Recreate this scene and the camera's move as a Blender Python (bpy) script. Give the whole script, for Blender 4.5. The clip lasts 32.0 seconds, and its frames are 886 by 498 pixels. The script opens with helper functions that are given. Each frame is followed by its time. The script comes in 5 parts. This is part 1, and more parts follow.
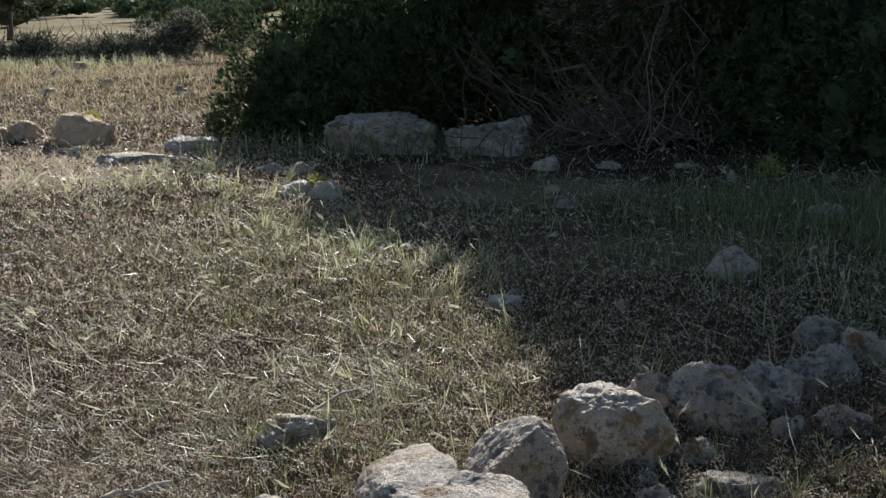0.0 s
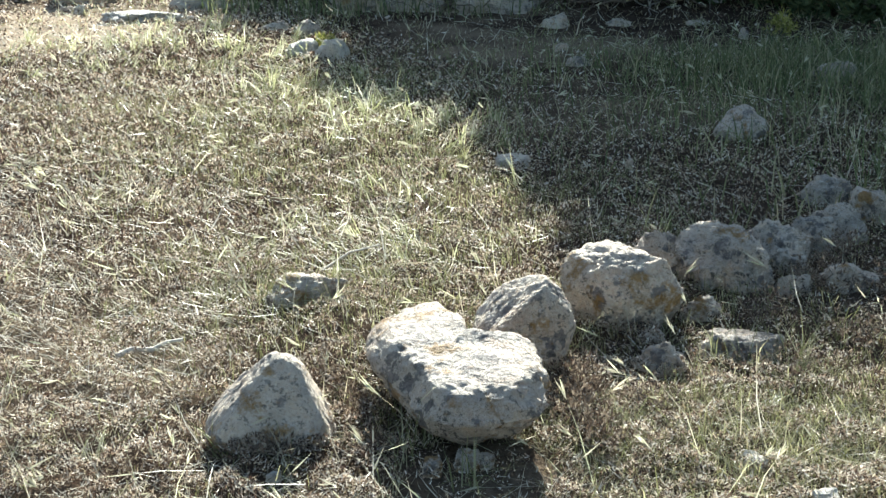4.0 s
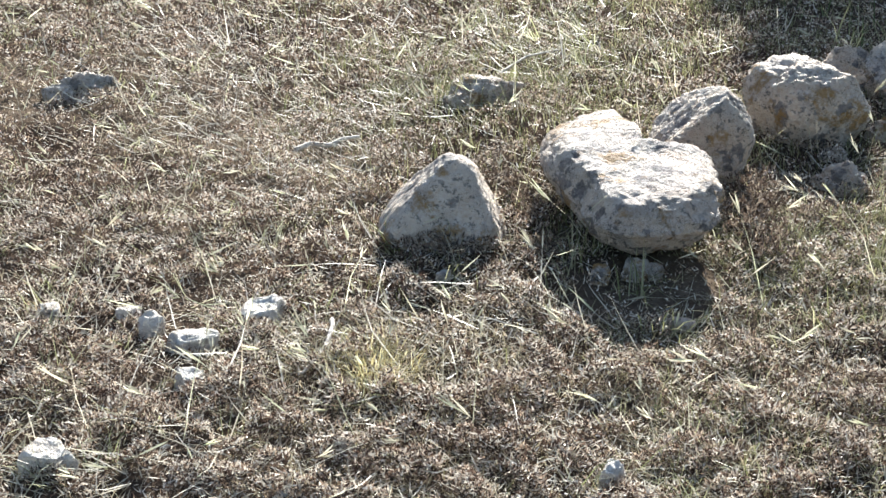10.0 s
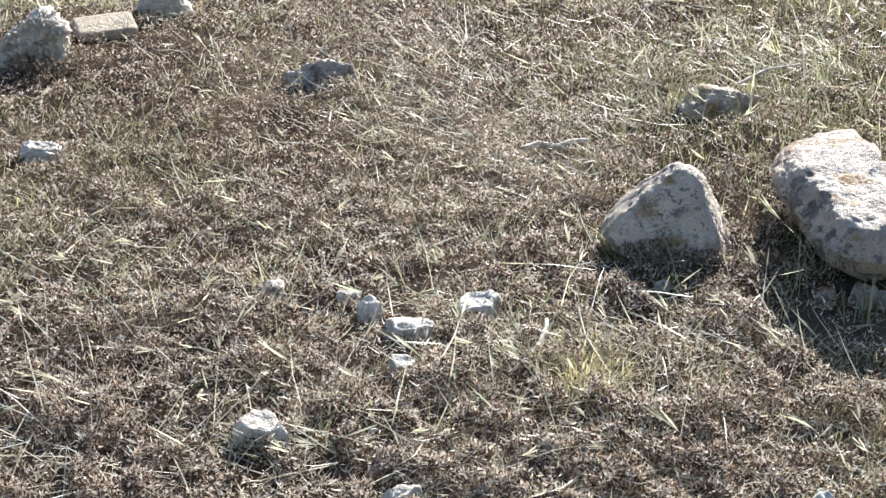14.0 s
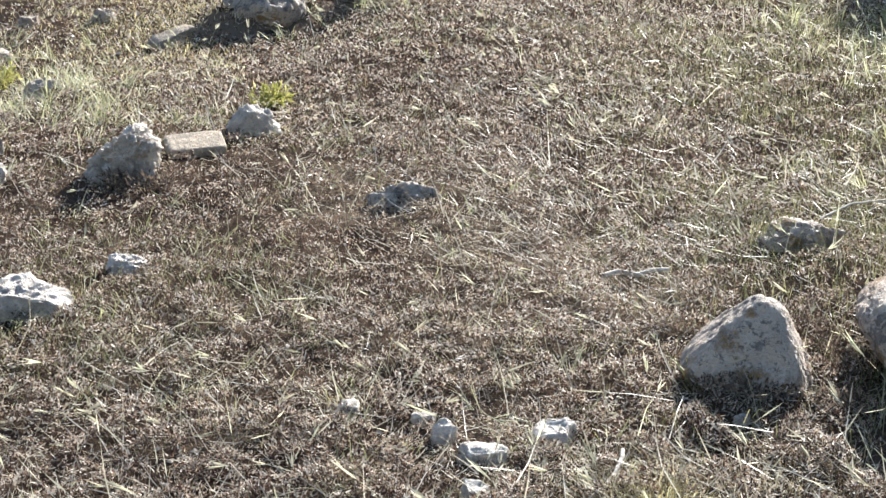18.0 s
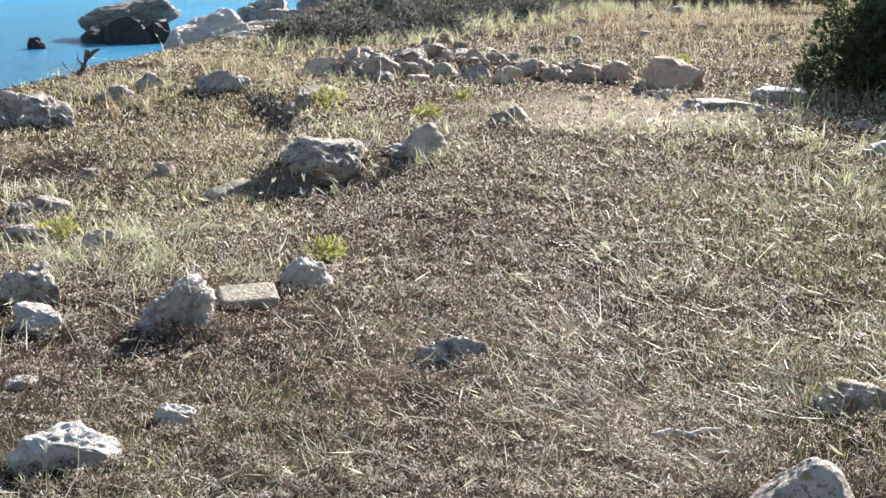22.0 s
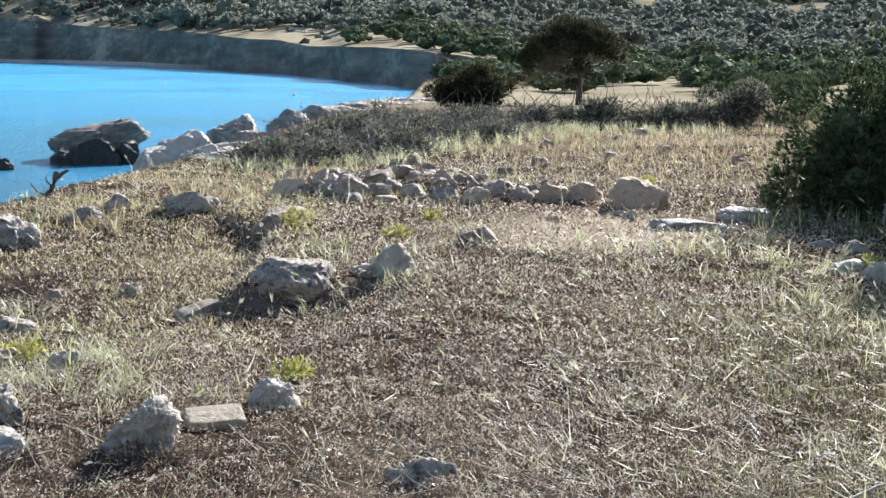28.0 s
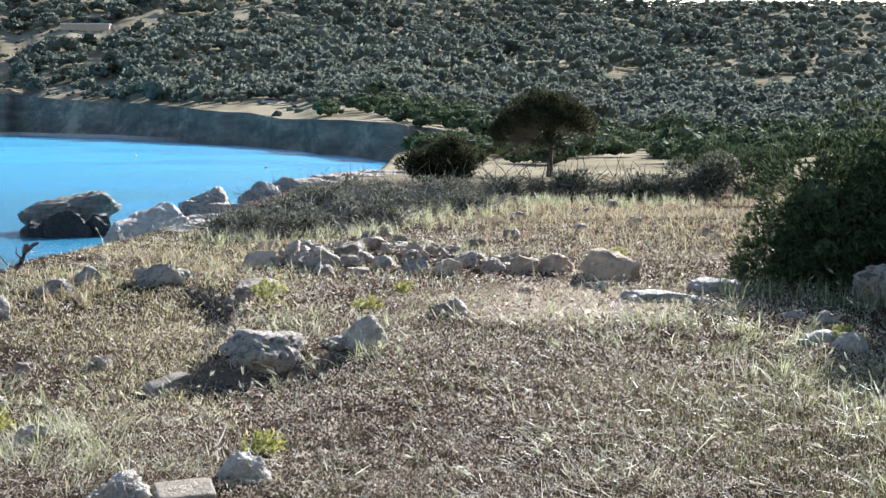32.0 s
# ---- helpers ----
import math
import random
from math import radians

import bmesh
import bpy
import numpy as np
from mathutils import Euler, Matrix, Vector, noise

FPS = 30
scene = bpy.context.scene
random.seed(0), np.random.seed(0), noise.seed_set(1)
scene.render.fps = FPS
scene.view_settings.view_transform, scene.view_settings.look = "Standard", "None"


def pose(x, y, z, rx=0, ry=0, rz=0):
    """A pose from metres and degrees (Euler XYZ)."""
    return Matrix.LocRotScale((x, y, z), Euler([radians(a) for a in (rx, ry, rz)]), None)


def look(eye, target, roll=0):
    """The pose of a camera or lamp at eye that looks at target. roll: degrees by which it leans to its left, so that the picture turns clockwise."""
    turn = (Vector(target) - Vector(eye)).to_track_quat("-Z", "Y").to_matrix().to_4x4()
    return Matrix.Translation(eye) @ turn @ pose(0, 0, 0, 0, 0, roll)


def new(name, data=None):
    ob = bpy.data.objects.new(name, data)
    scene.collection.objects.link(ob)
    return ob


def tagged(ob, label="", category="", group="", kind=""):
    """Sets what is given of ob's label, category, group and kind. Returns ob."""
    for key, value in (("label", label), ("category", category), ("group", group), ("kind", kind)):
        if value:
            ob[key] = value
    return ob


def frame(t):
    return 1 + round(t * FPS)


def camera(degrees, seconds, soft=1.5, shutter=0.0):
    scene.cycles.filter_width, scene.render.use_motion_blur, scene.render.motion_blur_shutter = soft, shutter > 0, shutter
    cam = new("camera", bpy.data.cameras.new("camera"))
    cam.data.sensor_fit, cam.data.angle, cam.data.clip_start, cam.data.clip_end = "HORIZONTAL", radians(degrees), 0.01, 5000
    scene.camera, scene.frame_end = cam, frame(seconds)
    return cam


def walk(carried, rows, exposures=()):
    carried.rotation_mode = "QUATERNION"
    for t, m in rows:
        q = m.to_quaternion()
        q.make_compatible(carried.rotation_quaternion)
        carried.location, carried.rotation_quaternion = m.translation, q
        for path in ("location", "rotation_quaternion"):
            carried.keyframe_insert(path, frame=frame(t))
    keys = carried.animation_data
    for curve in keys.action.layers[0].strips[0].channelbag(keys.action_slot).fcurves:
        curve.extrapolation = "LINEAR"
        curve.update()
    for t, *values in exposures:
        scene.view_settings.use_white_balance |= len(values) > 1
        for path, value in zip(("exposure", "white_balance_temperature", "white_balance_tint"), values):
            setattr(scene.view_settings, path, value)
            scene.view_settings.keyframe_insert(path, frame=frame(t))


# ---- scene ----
# The camera stands on a coastal headland and turns: first right and down at a
# line of boulders, then left and up to a bay and a wooded hillside.
EYE = 1.55
cam = camera(35.2, 32.0, soft=1.4)
TURN = [
    (0, 21.24, -11.26, -1.07), (0.5, 21.18, -11.95, -1.07), (1, 21.11, -12.59, -1.09), (1.5, 21.01, -13.21, -1.10),
    (2, 20.97, -13.90, -1.11), (2.5, 20.93, -14.54, -1.16), (3, 20.90, -15.38, -1.17), (3.5, 20.84, -16.21, -1.21),
    (5.5, 20.37, -19.42, -1.41), (6, 20.09, -20.22, -1.44), (6.5, 19.79, -20.95, -1.45), (7, 19.35, -21.79, -1.58),
    (7.5, 18.82, -22.56, -1.59), (8, 17.86, -23.37, -1.59), (8.5, 16.85, -23.95, -1.51), (9, 15.52, -24.40, -1.53),
    (9.5, 14.43, -24.67, -1.47), (10, 12.96, -24.84, -1.42), (10.5, 11.36, -24.89, -1.33), (11, 9.95, -24.88, -1.27),
    (11.5, 8.58, -24.85, -1.14), (12, 7.24, -24.82, -1.10), (12.5, 6.10, -24.78, -1.03), (13, 5.00, -24.76, -1.09),
    (13.5, 3.96, -24.74, -1.06), (14, 3.05, -24.61, -0.99), (14.5, 2.45, -24.22, -0.98), (16.5, -0.10, -21.90, -0.56),
    (17, -0.29, -21.11, -0.52), (17.5, -0.34, -20.36, -0.48), (18, -0.35, -19.50, -0.41), (18.5, -0.35, -18.74, -0.32),
    (19, -0.39, -18.01, -0.29), (19.5, -0.51, -17.23, -0.26), (20, -0.84, -16.21, -0.21), (20.5, -1.28, -15.35, -0.22),
    (21, -1.85, -14.54, -0.15), (21.5, -2.22, -13.82, -0.11), (22, -2.49, -13.15, -0.10), (22.5, -2.50, -12.68, -0.06),
    (23, -2.46, -12.22, -0.06), (23.5, -2.45, -11.77, -0.06), (24, -2.40, -11.34, -0.05), (24.5, -2.31, -10.98, -0.03),
    (25, -2.21, -10.53, -0.02), (25.5, -2.03, -10.08, -0.02), (26, -1.80, -9.66, -0.02), (26.5, -1.58, -9.31, 0.01),
    (28.5, -0.95, -7.89, -0.02), (29, -0.67, -7.57, -0.02), (29.5, -0.47, -7.24, 0.00), (30, -0.29, -6.90, -0.03),
    (30.5, -0.20, -6.55, -0.04), (31, -0.13, -6.15, -0.01), (31.5, -0.03, -5.74, -0.02), (32, 0.00, -5.29, 0.00),
]
ROWS = [(t, pose(0, 0, EYE, 90 + tilt, 0, -yaw) @ pose(0, 0, 0, 0, 0, lean)) for t, yaw, tilt, lean in TURN]
walk(cam, ROWS, exposures=[(0, 0.51, 6400, 9), (0.3, 1.14, 6600, 5), (0.6, 1.69, 6600, 2), (1.0, 1.89, 6600, 1), (2.0, 1.84, 6600, 0), (6.0, 1.75, 6230, 3), (8.0, 1.77, 6280, 6),
                            (13.0, 1.67, 6230, 10), (20.0, 1.48, 6280, 11), (26.0, 1.33, 6180, 11), (32.0, 1.28, 5930, 10)])

# ---- light: low sun ahead and to the right, clear sky ----
SUN_AZ, SUN_EL = 26.0, 25.0
world = bpy.data.worlds.new("sky")
scene.world = world
world.use_nodes = True
wn = world.node_tree.nodes
sky = wn.new("ShaderNodeTexSky")
sky.sky_type = "NISHITA"
sky.sun_disc = False
sky.sun_elevation = radians(SUN_EL)
sky.sun_rotation = radians(SUN_AZ)
wn["Background"].inputs["Strength"].default_value = 0.07
world.node_tree.links.new(sky.outputs["Color"], wn["Background"].inputs["Color"])
lamp = bpy.data.lights.new("sun", "SUN")
lamp.energy, lamp.angle, lamp.color = 5.0, radians(0.6), (1.0, 0.965, 0.91)
SUN_WAY = Vector((math.sin(radians(SUN_AZ)) * math.cos(radians(SUN_EL)), math.cos(radians(SUN_AZ)) * math.cos(radians(SUN_EL)), math.sin(radians(SUN_EL))))
new("sun", lamp).matrix_world = look(SUN_WAY * 50, (0, 0, 0))


# ---- materials ----
class Mat:
    """A node material with short ways to add nodes."""

    def __init__(self, name):
        self.mat = bpy.data.materials.new(name)
        self.mat.use_nodes = True
        self.nodes, self.links = self.mat.node_tree.nodes, self.mat.node_tree.links
        self.bsdf = self.nodes["Principled BSDF"]
        self.out = self.nodes["Material Output"]

    def add(self, kind, **inputs):
        n = self.nodes.new("ShaderNode" + kind)
        for key, value in inputs.items():
            self.put(n.inputs[key.replace("_", " ")], value)
        return n

    def put(self, socket, value):
        if isinstance(value, bpy.types.NodeSocket):
            self.links.new(value, socket)
        else:
            socket.default_value = value

    def noise(self, vector, scale, detail=5.0, rough=0.6):
        return self.add("TexNoise", Vector=vector, Scale=scale, Detail=detail, Roughness=rough).outputs["Fac"]

    def voronoi(self, vector, scale, out="Distance"):
        return self.add("TexVoronoi", Vector=vector, Scale=scale).outputs[out]

    def ramp(self, fac, stops):
        n = self.add("ValToRGB", Fac=fac)
        el = n.color_ramp.elements
        while len(el) < len(stops):
            el.new(0.5)
        for e, (at, col) in zip(el, stops):
            e.position, e.color = at, (*col, 1) if len(col) == 3 else col
        return n.outputs["Color"]

    def step(self, fac, low, high):
        return self.add("MapRange", Value=fac, From_Min=low, From_Max=high).outputs["Result"]

    def mix(self, fac, a, b, blend="MIX"):
        n = self.nodes.new("ShaderNodeMix")
        n.data_type, n.blend_type = "RGBA", blend
        self.put(n.inputs[0], fac)
        for s, v in ((n.inputs[6], a), (n.inputs[7], b)):
            self.put(s, v if isinstance(v, bpy.types.NodeSocket) else (*v, 1))
        return n.outputs[2]

    def math(self, op, a, b):
        n = self.nodes.new("ShaderNodeMath")
        n.operation = op
        self.put(n.inputs[0], a), self.put(n.inputs[1], b)
        return n.outputs[0]

    def bump(self, height, distance, strength=1.0):
        return self.add("Bump", Height=height, Distance=distance, Strength=strength).outputs["Normal"]

    def here(self):
        return self.add("NewGeometry").outputs["Position"]

    def local(self):
        return self.add("TexCoord").outputs["Object"]

    def chance(self):
        return self.add("ObjectInfo").outputs["Random"]

    def island(self):
        return self.add("NewGeometry").outputs["Random Per Island"]


def limestone(name, pale, grey, warm, lichen=0.5, pits=1.0, lichen_gold=0.6):
    m = Mat(name)
    p = m.add("VectorMath", Vector=m.local()).outputs[0]
    shift = m.nodes.new("ShaderNodeVectorMath")
    shift.operation = "ADD"
    m.put(shift.inputs[0], m.local())
    m.put(shift.inputs[1], m.add("CombineXYZ", X=m.math("MULTIPLY", m.chance(), 37.0), Y=m.math("MULTIPLY", m.chance(), 91.0)).outputs[0])
    p = shift.outputs[0]
    big, mid, fine = m.noise(p, 3.5, 4), m.noise(p, 14, 6, 0.65), m.noise(p, 70, 4, 0.7)
    col = m.mix(m.step(big, 0.38, 0.62), warm, pale)
    col = m.mix(m.step(mid, 0.46, 0.62), col, grey)
    spots = m.math("MULTIPLY", m.step(m.noise(p, 34, 6, 0.7), 0.57, 0.62), min(1.0, lichen * 1.5))
    col = m.mix(spots, col, (0.085, 0.08, 0.078))
    patch = m.math("MULTIPLY", m.step(m.noise(p, 13, 6, 0.6), 0.56, 0.59), min(1.0, lichen * 1.5))
    col = m.mix(patch, col, (0.15, 0.14, 0.145))
    # pale lichen crust kept to up-facing faces, which also paints their tops sunlit
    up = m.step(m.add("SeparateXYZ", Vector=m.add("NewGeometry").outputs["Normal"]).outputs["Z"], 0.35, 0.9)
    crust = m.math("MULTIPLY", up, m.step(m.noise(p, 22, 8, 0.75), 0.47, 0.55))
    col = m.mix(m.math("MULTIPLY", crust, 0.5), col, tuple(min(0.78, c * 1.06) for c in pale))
    fleck = m.math("MULTIPLY", m.step(m.noise(p, 55, 5, 0.7), 0.58, 0.64), min(0.9, lichen * 1.3))
    col = m.mix(fleck, col, (0.10, 0.095, 0.09))
    gold = m.math("MULTIPLY", m.step(m.noise(p, 7, 5, 0.7), 0.56, 0.64), lichen_gold)
    col = m.mix(gold, col, (0.36, 0.20, 0.05))
    wobble = m.nodes.new("ShaderNodeVectorMath")
    wobble.operation = "ADD"
    m.put(wobble.inputs[0], p)
    m.put(wobble.inputs[1], m.add("TexNoise", Vector=p, Scale=25.0, Detail=3.0).outputs["Color"])
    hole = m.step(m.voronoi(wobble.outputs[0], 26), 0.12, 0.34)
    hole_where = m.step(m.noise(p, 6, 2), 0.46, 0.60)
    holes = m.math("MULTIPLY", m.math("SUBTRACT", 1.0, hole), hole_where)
    # the shade inside the pits is put into the colour as near black
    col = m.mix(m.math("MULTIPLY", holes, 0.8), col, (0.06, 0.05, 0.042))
    col = m.mix(0.35, col, m.ramp(fine, [(0.3, (0.2, 0.2, 0.2)), (0.7, (0.8, 0.8, 0.8))]), "OVERLAY")
    tone = m.ramp(m.chance(), [(0.0, (0.80, 0.80, 0.82)), (1.0, (1.0, 1.0, 1.0))])
    col = m.mix(1.0, col, tone, "MULTIPLY")
    m.put(m.bsdf.inputs["Base Color"], col)
    m.bsdf.inputs["Roughness"].default_value = 0.75
    m.bsdf.inputs["Specular IOR Level"].default_value = 0.35
    relief = m.math("ADD", m.math("MULTIPLY", mid, 1.0), m.math("MULTIPLY", fine, 0.45))
    relief = m.math("SUBTRACT", relief, m.math("MULTIPLY", holes, 1.0 * pits))
    m.put(m.bsdf.inputs["Normal"], m.bump(relief, 0.045, 1.0))
    return m.mat


def plant(name, stops, through_light=0.45, rough=0.7, patchy=0.0, gloss=0.3, patch_scale=0.8):
    """Thin leaves or stalks: colours by piece, part of the light passes through."""
    m = Mat(name)
    col = m.ramp(m.island(), stops)
    if patchy:
        patch = m.noise(m.here(), patch_scale, 4, 0.6)
        col = m.mix(patchy, col, m.ramp(patch, [(0.30, (0.60, 0.53, 0.51)), (0.42, (0.86, 0.83, 0.81)), (0.53, (1.0, 1.0, 0.98))]), "MULTIPLY")
    m.put(m.bsdf.inputs["Base Color"], col)
    m.bsdf.inputs["Roughness"].default_value = rough
    m.bsdf.inputs["Specular IOR Level"].default_value = gloss
    tr = m.add("BsdfTranslucent", Color=col)
    mixed = m.add("MixShader", Fac=through_light)
    m.links.new(m.bsdf.outputs[0], mixed.inputs[1])
    m.links.new(tr.outputs[0], mixed.inputs[2])
    m.links.new(mixed.outputs[0], m.out.inputs["Surface"])
    return m.mat


def bark(name, a, b):
    m = Mat(name)
    p = m.here()
    m.put(m.bsdf.inputs["Base Color"], m.mix(m.step(m.noise(p, 30, 5), 0.35, 0.65), a, b))
    m.bsdf.inputs["Roughness"].default_value = 0.9
    m.put(m.bsdf.inputs["Normal"], m.bump(m.noise(p, 60, 4), 0.01))
    return m.mat


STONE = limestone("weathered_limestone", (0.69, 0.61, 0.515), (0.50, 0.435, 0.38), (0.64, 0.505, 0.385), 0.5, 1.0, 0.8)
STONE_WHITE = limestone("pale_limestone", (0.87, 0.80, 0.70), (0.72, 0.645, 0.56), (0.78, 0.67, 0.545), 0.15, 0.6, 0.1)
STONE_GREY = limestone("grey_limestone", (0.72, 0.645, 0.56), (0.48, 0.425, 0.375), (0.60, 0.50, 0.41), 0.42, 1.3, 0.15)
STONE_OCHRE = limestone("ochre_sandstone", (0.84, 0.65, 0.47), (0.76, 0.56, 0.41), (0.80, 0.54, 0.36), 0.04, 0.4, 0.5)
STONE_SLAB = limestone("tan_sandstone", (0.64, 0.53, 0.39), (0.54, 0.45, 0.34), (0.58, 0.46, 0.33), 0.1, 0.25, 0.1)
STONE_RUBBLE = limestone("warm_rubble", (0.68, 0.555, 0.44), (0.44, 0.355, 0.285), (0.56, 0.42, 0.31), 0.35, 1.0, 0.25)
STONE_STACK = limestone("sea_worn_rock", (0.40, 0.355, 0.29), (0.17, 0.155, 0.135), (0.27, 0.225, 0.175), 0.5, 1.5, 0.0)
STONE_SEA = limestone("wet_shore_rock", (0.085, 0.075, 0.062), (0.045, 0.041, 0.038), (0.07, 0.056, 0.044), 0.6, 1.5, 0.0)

LITTER = plant("dry_litter", [(0.0, (0.026, 0.017, 0.013)), (0.44, (0.112, 0.067, 0.048)), (0.62, (0.375, 0.265, 0.19)), (0.80, (0.69, 0.58, 0.445)), (1.0, (0.92, 0.87, 0.78))], 0.30, 0.5, 0.5, 0.35)
YELLOW = plant("yellow_straw", [(0.0, (0.42, 0.35, 0.16)), (0.5, (0.66, 0.58, 0.31)), (1.0, (0.82, 0.76, 0.52))], 0.45, 0.5)
STRAW = plant("straw", [(0.0, (0.26, 0.20, 0.12)), (0.4, (0.44, 0.37, 0.23)), (0.75, (0.60, 0.54, 0.40)), (1.0, (0.42, 0.42, 0.24))], 0.45, 0.5, 0.5, 0.3)
STRAW_PALE = plant("bleached_straw", [(0.0, (0.50, 0.43, 0.31)), (0.5, (0.68, 0.63, 0.50)), (1.0, (0.80, 0.77, 0.68))], 0.45, 0.45, 0.0, 0.35)
EAR = plant("grass_ear", [(0.0, (0.50, 0.45, 0.32)), (0.5, (0.66, 0.62, 0.48)), (1.0, (0.56, 0.58, 0.38))], 0.5)
GOLD = plant("golden_grass", [(0.0, (0.15, 0.105, 0.06)), (0.35, (0.34, 0.26, 0.15)), (0.7, (0.54, 0.45, 0.28)), (1.0, (0.70, 0.63, 0.46))], 0.45, 0.6, 0.7, 0.3, 1.1)
GREEN = plant("green_grass", [(0.0, (0.09, 0.12, 0.05)), (0.45, (0.16, 0.20, 0.085)), (0.75, (0.28, 0.28, 0.15)), (1.0, (0.52, 0.45, 0.30))], 0.45)
OLIVE = plant("olive_grass", [(0.0, (0.13, 0.14, 0.06)), (0.5, (0.25, 0.25, 0.12)), (1.0, (0.46, 0.43, 0.27))], 0.45)
CLUMP = plant("pale_green_straw", [(0.0, (0.26, 0.28, 0.12)), (0.5, (0.47, 0.47, 0.27)), (1.0, (0.70, 0.66, 0.50))], 0.45, 0.45)
WEED = plant("brown_dry_weed", [(0.0, (0.05, 0.034, 0.026)), (0.5, (0.14, 0.10, 0.075)), (1.0, (0.36, 0.30, 0.23))], 0.3)
SPURGE = plant("yellow_green_leaf", [(0.0, (0.17, 0.19, 0.04)), (0.5, (0.36, 0.36, 0.10)), (1.0, (0.58, 0.52, 0.22))], 0.5)
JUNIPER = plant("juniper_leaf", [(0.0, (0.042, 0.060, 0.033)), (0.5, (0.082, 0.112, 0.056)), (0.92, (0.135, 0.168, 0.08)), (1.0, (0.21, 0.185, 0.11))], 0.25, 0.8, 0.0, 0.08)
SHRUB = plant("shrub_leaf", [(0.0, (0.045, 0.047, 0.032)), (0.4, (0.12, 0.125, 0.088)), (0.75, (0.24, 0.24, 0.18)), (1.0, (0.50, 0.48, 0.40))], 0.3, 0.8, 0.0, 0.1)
# paler and bluer than such foliage is: haze over the hill painted into it
HAZED_WOODS = plant("hazed_hillside_leaf", [(0.0, (0.122, 0.140, 0.116)), (0.5, (0.195, 0.218, 0.178)), (1.0, (0.28, 0.298, 0.238))], 0.45, 0.9, 1.0, 0.03, 0.11)
PINE = plant("dark_needle", [(0.0, (0.022, 0.028, 0.014)), (0.6, (0.055, 0.06, 0.03)), (1.0, (0.14, 0.125, 0.075))], 0.35, 0.8, 0.0, 0.05)
BARK = bark("grey_bark", (0.075, 0.06, 0.048), (0.17, 0.145, 0.12))
DEADWOOD = bark("dead_wood", (0.18, 0.16, 0.14), (0.36, 0.325, 0.285))
BROWNWOOD = bark("brown_dead_wood", (0.085, 0.062, 0.048), (0.20, 0.155, 0.12))
PINEBARK = bark("dark_bark", (0.035, 0.027, 0.022), (0.09, 0.07, 0.056))
PALEWOOD = bark("pale_stick", (0.45, 0.40, 0.33), (0.62, 0.57, 0.50))


def ground_material():
    m = Mat("headland_ground")
    p = m.here()
    big, mid, fine = m.noise(p, 0.35, 4), m.noise(p, 2.6, 6), m.noise(p, 45, 6, 0.7)
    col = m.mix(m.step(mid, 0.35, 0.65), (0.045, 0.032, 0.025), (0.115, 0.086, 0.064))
    col = m.mix(m.step(big, 0.52, 0.66), col, (0.27, 0.215, 0.155))
    col = m.mix(0.7, col, m.ramp(fine, [(0.3, (0.18, 0.17, 0.16)), (0.55, (0.5, 0.5, 0.5)), (0.75, (0.85, 0.84, 0.8))]), "OVERLAY")
    # a trodden bare patch before the end of the rubble wall
    gap = m.nodes.new("ShaderNodeVectorMath")
    gap.operation = "DISTANCE"
    m.put(gap.inputs[0], p)
    gap.inputs[1].default_value = (1.1, 12.0, 0.0)
    worn = m.math("ADD", gap.outputs["Value"], m.math("MULTIPLY", m.noise(p, 1.6, 5, 0.65), 2.4))
    col = m.mix(m.math("SUBTRACT", 1.0, m.step(worn, 2.0, 3.0)), col, (0.42, 0.34, 0.26))
    # steep banks show bare clay and marl
    sep = m.add("SeparateXYZ", Vector=m.add("NewGeometry").outputs["True Normal"]).outputs["Z"]
    steep = m.math("SUBTRACT", 1.0, m.step(sep, 0.90, 0.955))
    flat = m.nodes.new("ShaderNodeVectorMath")
    flat.operation = "MULTIPLY"
    m.put(flat.inputs[0], p)
    flat.inputs[1].default_value = (0.5, 0.5, 2.2)
    streak = m.noise(flat.outputs[0], 0.12, 6, 0.65)
    clay = m.ramp(streak, [(0.35, (0.125, 0.12, 0.105)), (0.54, (0.19, 0.175, 0.145)), (0.70, (0.36, 0.30, 0.23))])
    clay = m.mix(m.step(m.add("SeparateXYZ", Vector=p).outputs["Y"], 20.0, 90.0), (0.20, 0.155, 0.118), clay)
    clay = m.mix(0.5, clay, m.ramp(m.noise(flat.outputs[0], 0.35, 5, 0.6), [(0.3, (0.3, 0.3, 0.3)), (0.7, (0.75, 0.75, 0.75))]), "OVERLAY")
    # a pale erosion fan on the bluff, also painting the spur's sunlit flank
    fan = m.nodes.new("ShaderNodeVectorMath")
    fan.operation = "DISTANCE"
    m.put(fan.inputs[0], p)
    fan.inputs[1].default_value = (-129.0, 490.0, 0.0)
    lit_fan = m.math("ADD", fan.outputs["Value"], m.math("MULTIPLY", m.noise(flat.outputs[0], 0.3, 4, 0.6), 26.0))
    clay = m.mix(m.math("SUBTRACT", 1.0, m.step(lit_fan, 16.0, 26.0)), clay, (0.40, 0.34, 0.26))
    col = m.mix(steep, col, clay)
    # beyond the headland: dry pale meadow and earth between the trees
    sepp = m.add("SeparateXYZ", Vector=p).outputs["Y"]
    away = m.step(sepp, 40.0, 75.0)
    scrub = m.noise(p, 0.9, 8, 0.8)
    field = m.ramp(m.noise(p, 0.03, 7, 0.65), [(0.33, (0.20, 0.17, 0.11)), (0.50, (0.34, 0.29, 0.20)), (0.68, (0.50, 0.43, 0.31))])
    field = m.mix(m.math("MULTIPLY", m.step(scrub, 0.54, 0.66), 0.8), field, (0.09, 0.095, 0.055))
    col = m.mix(m.math("MULTIPLY", away, m.math("SUBTRACT", 1.0, steep)), col, field)
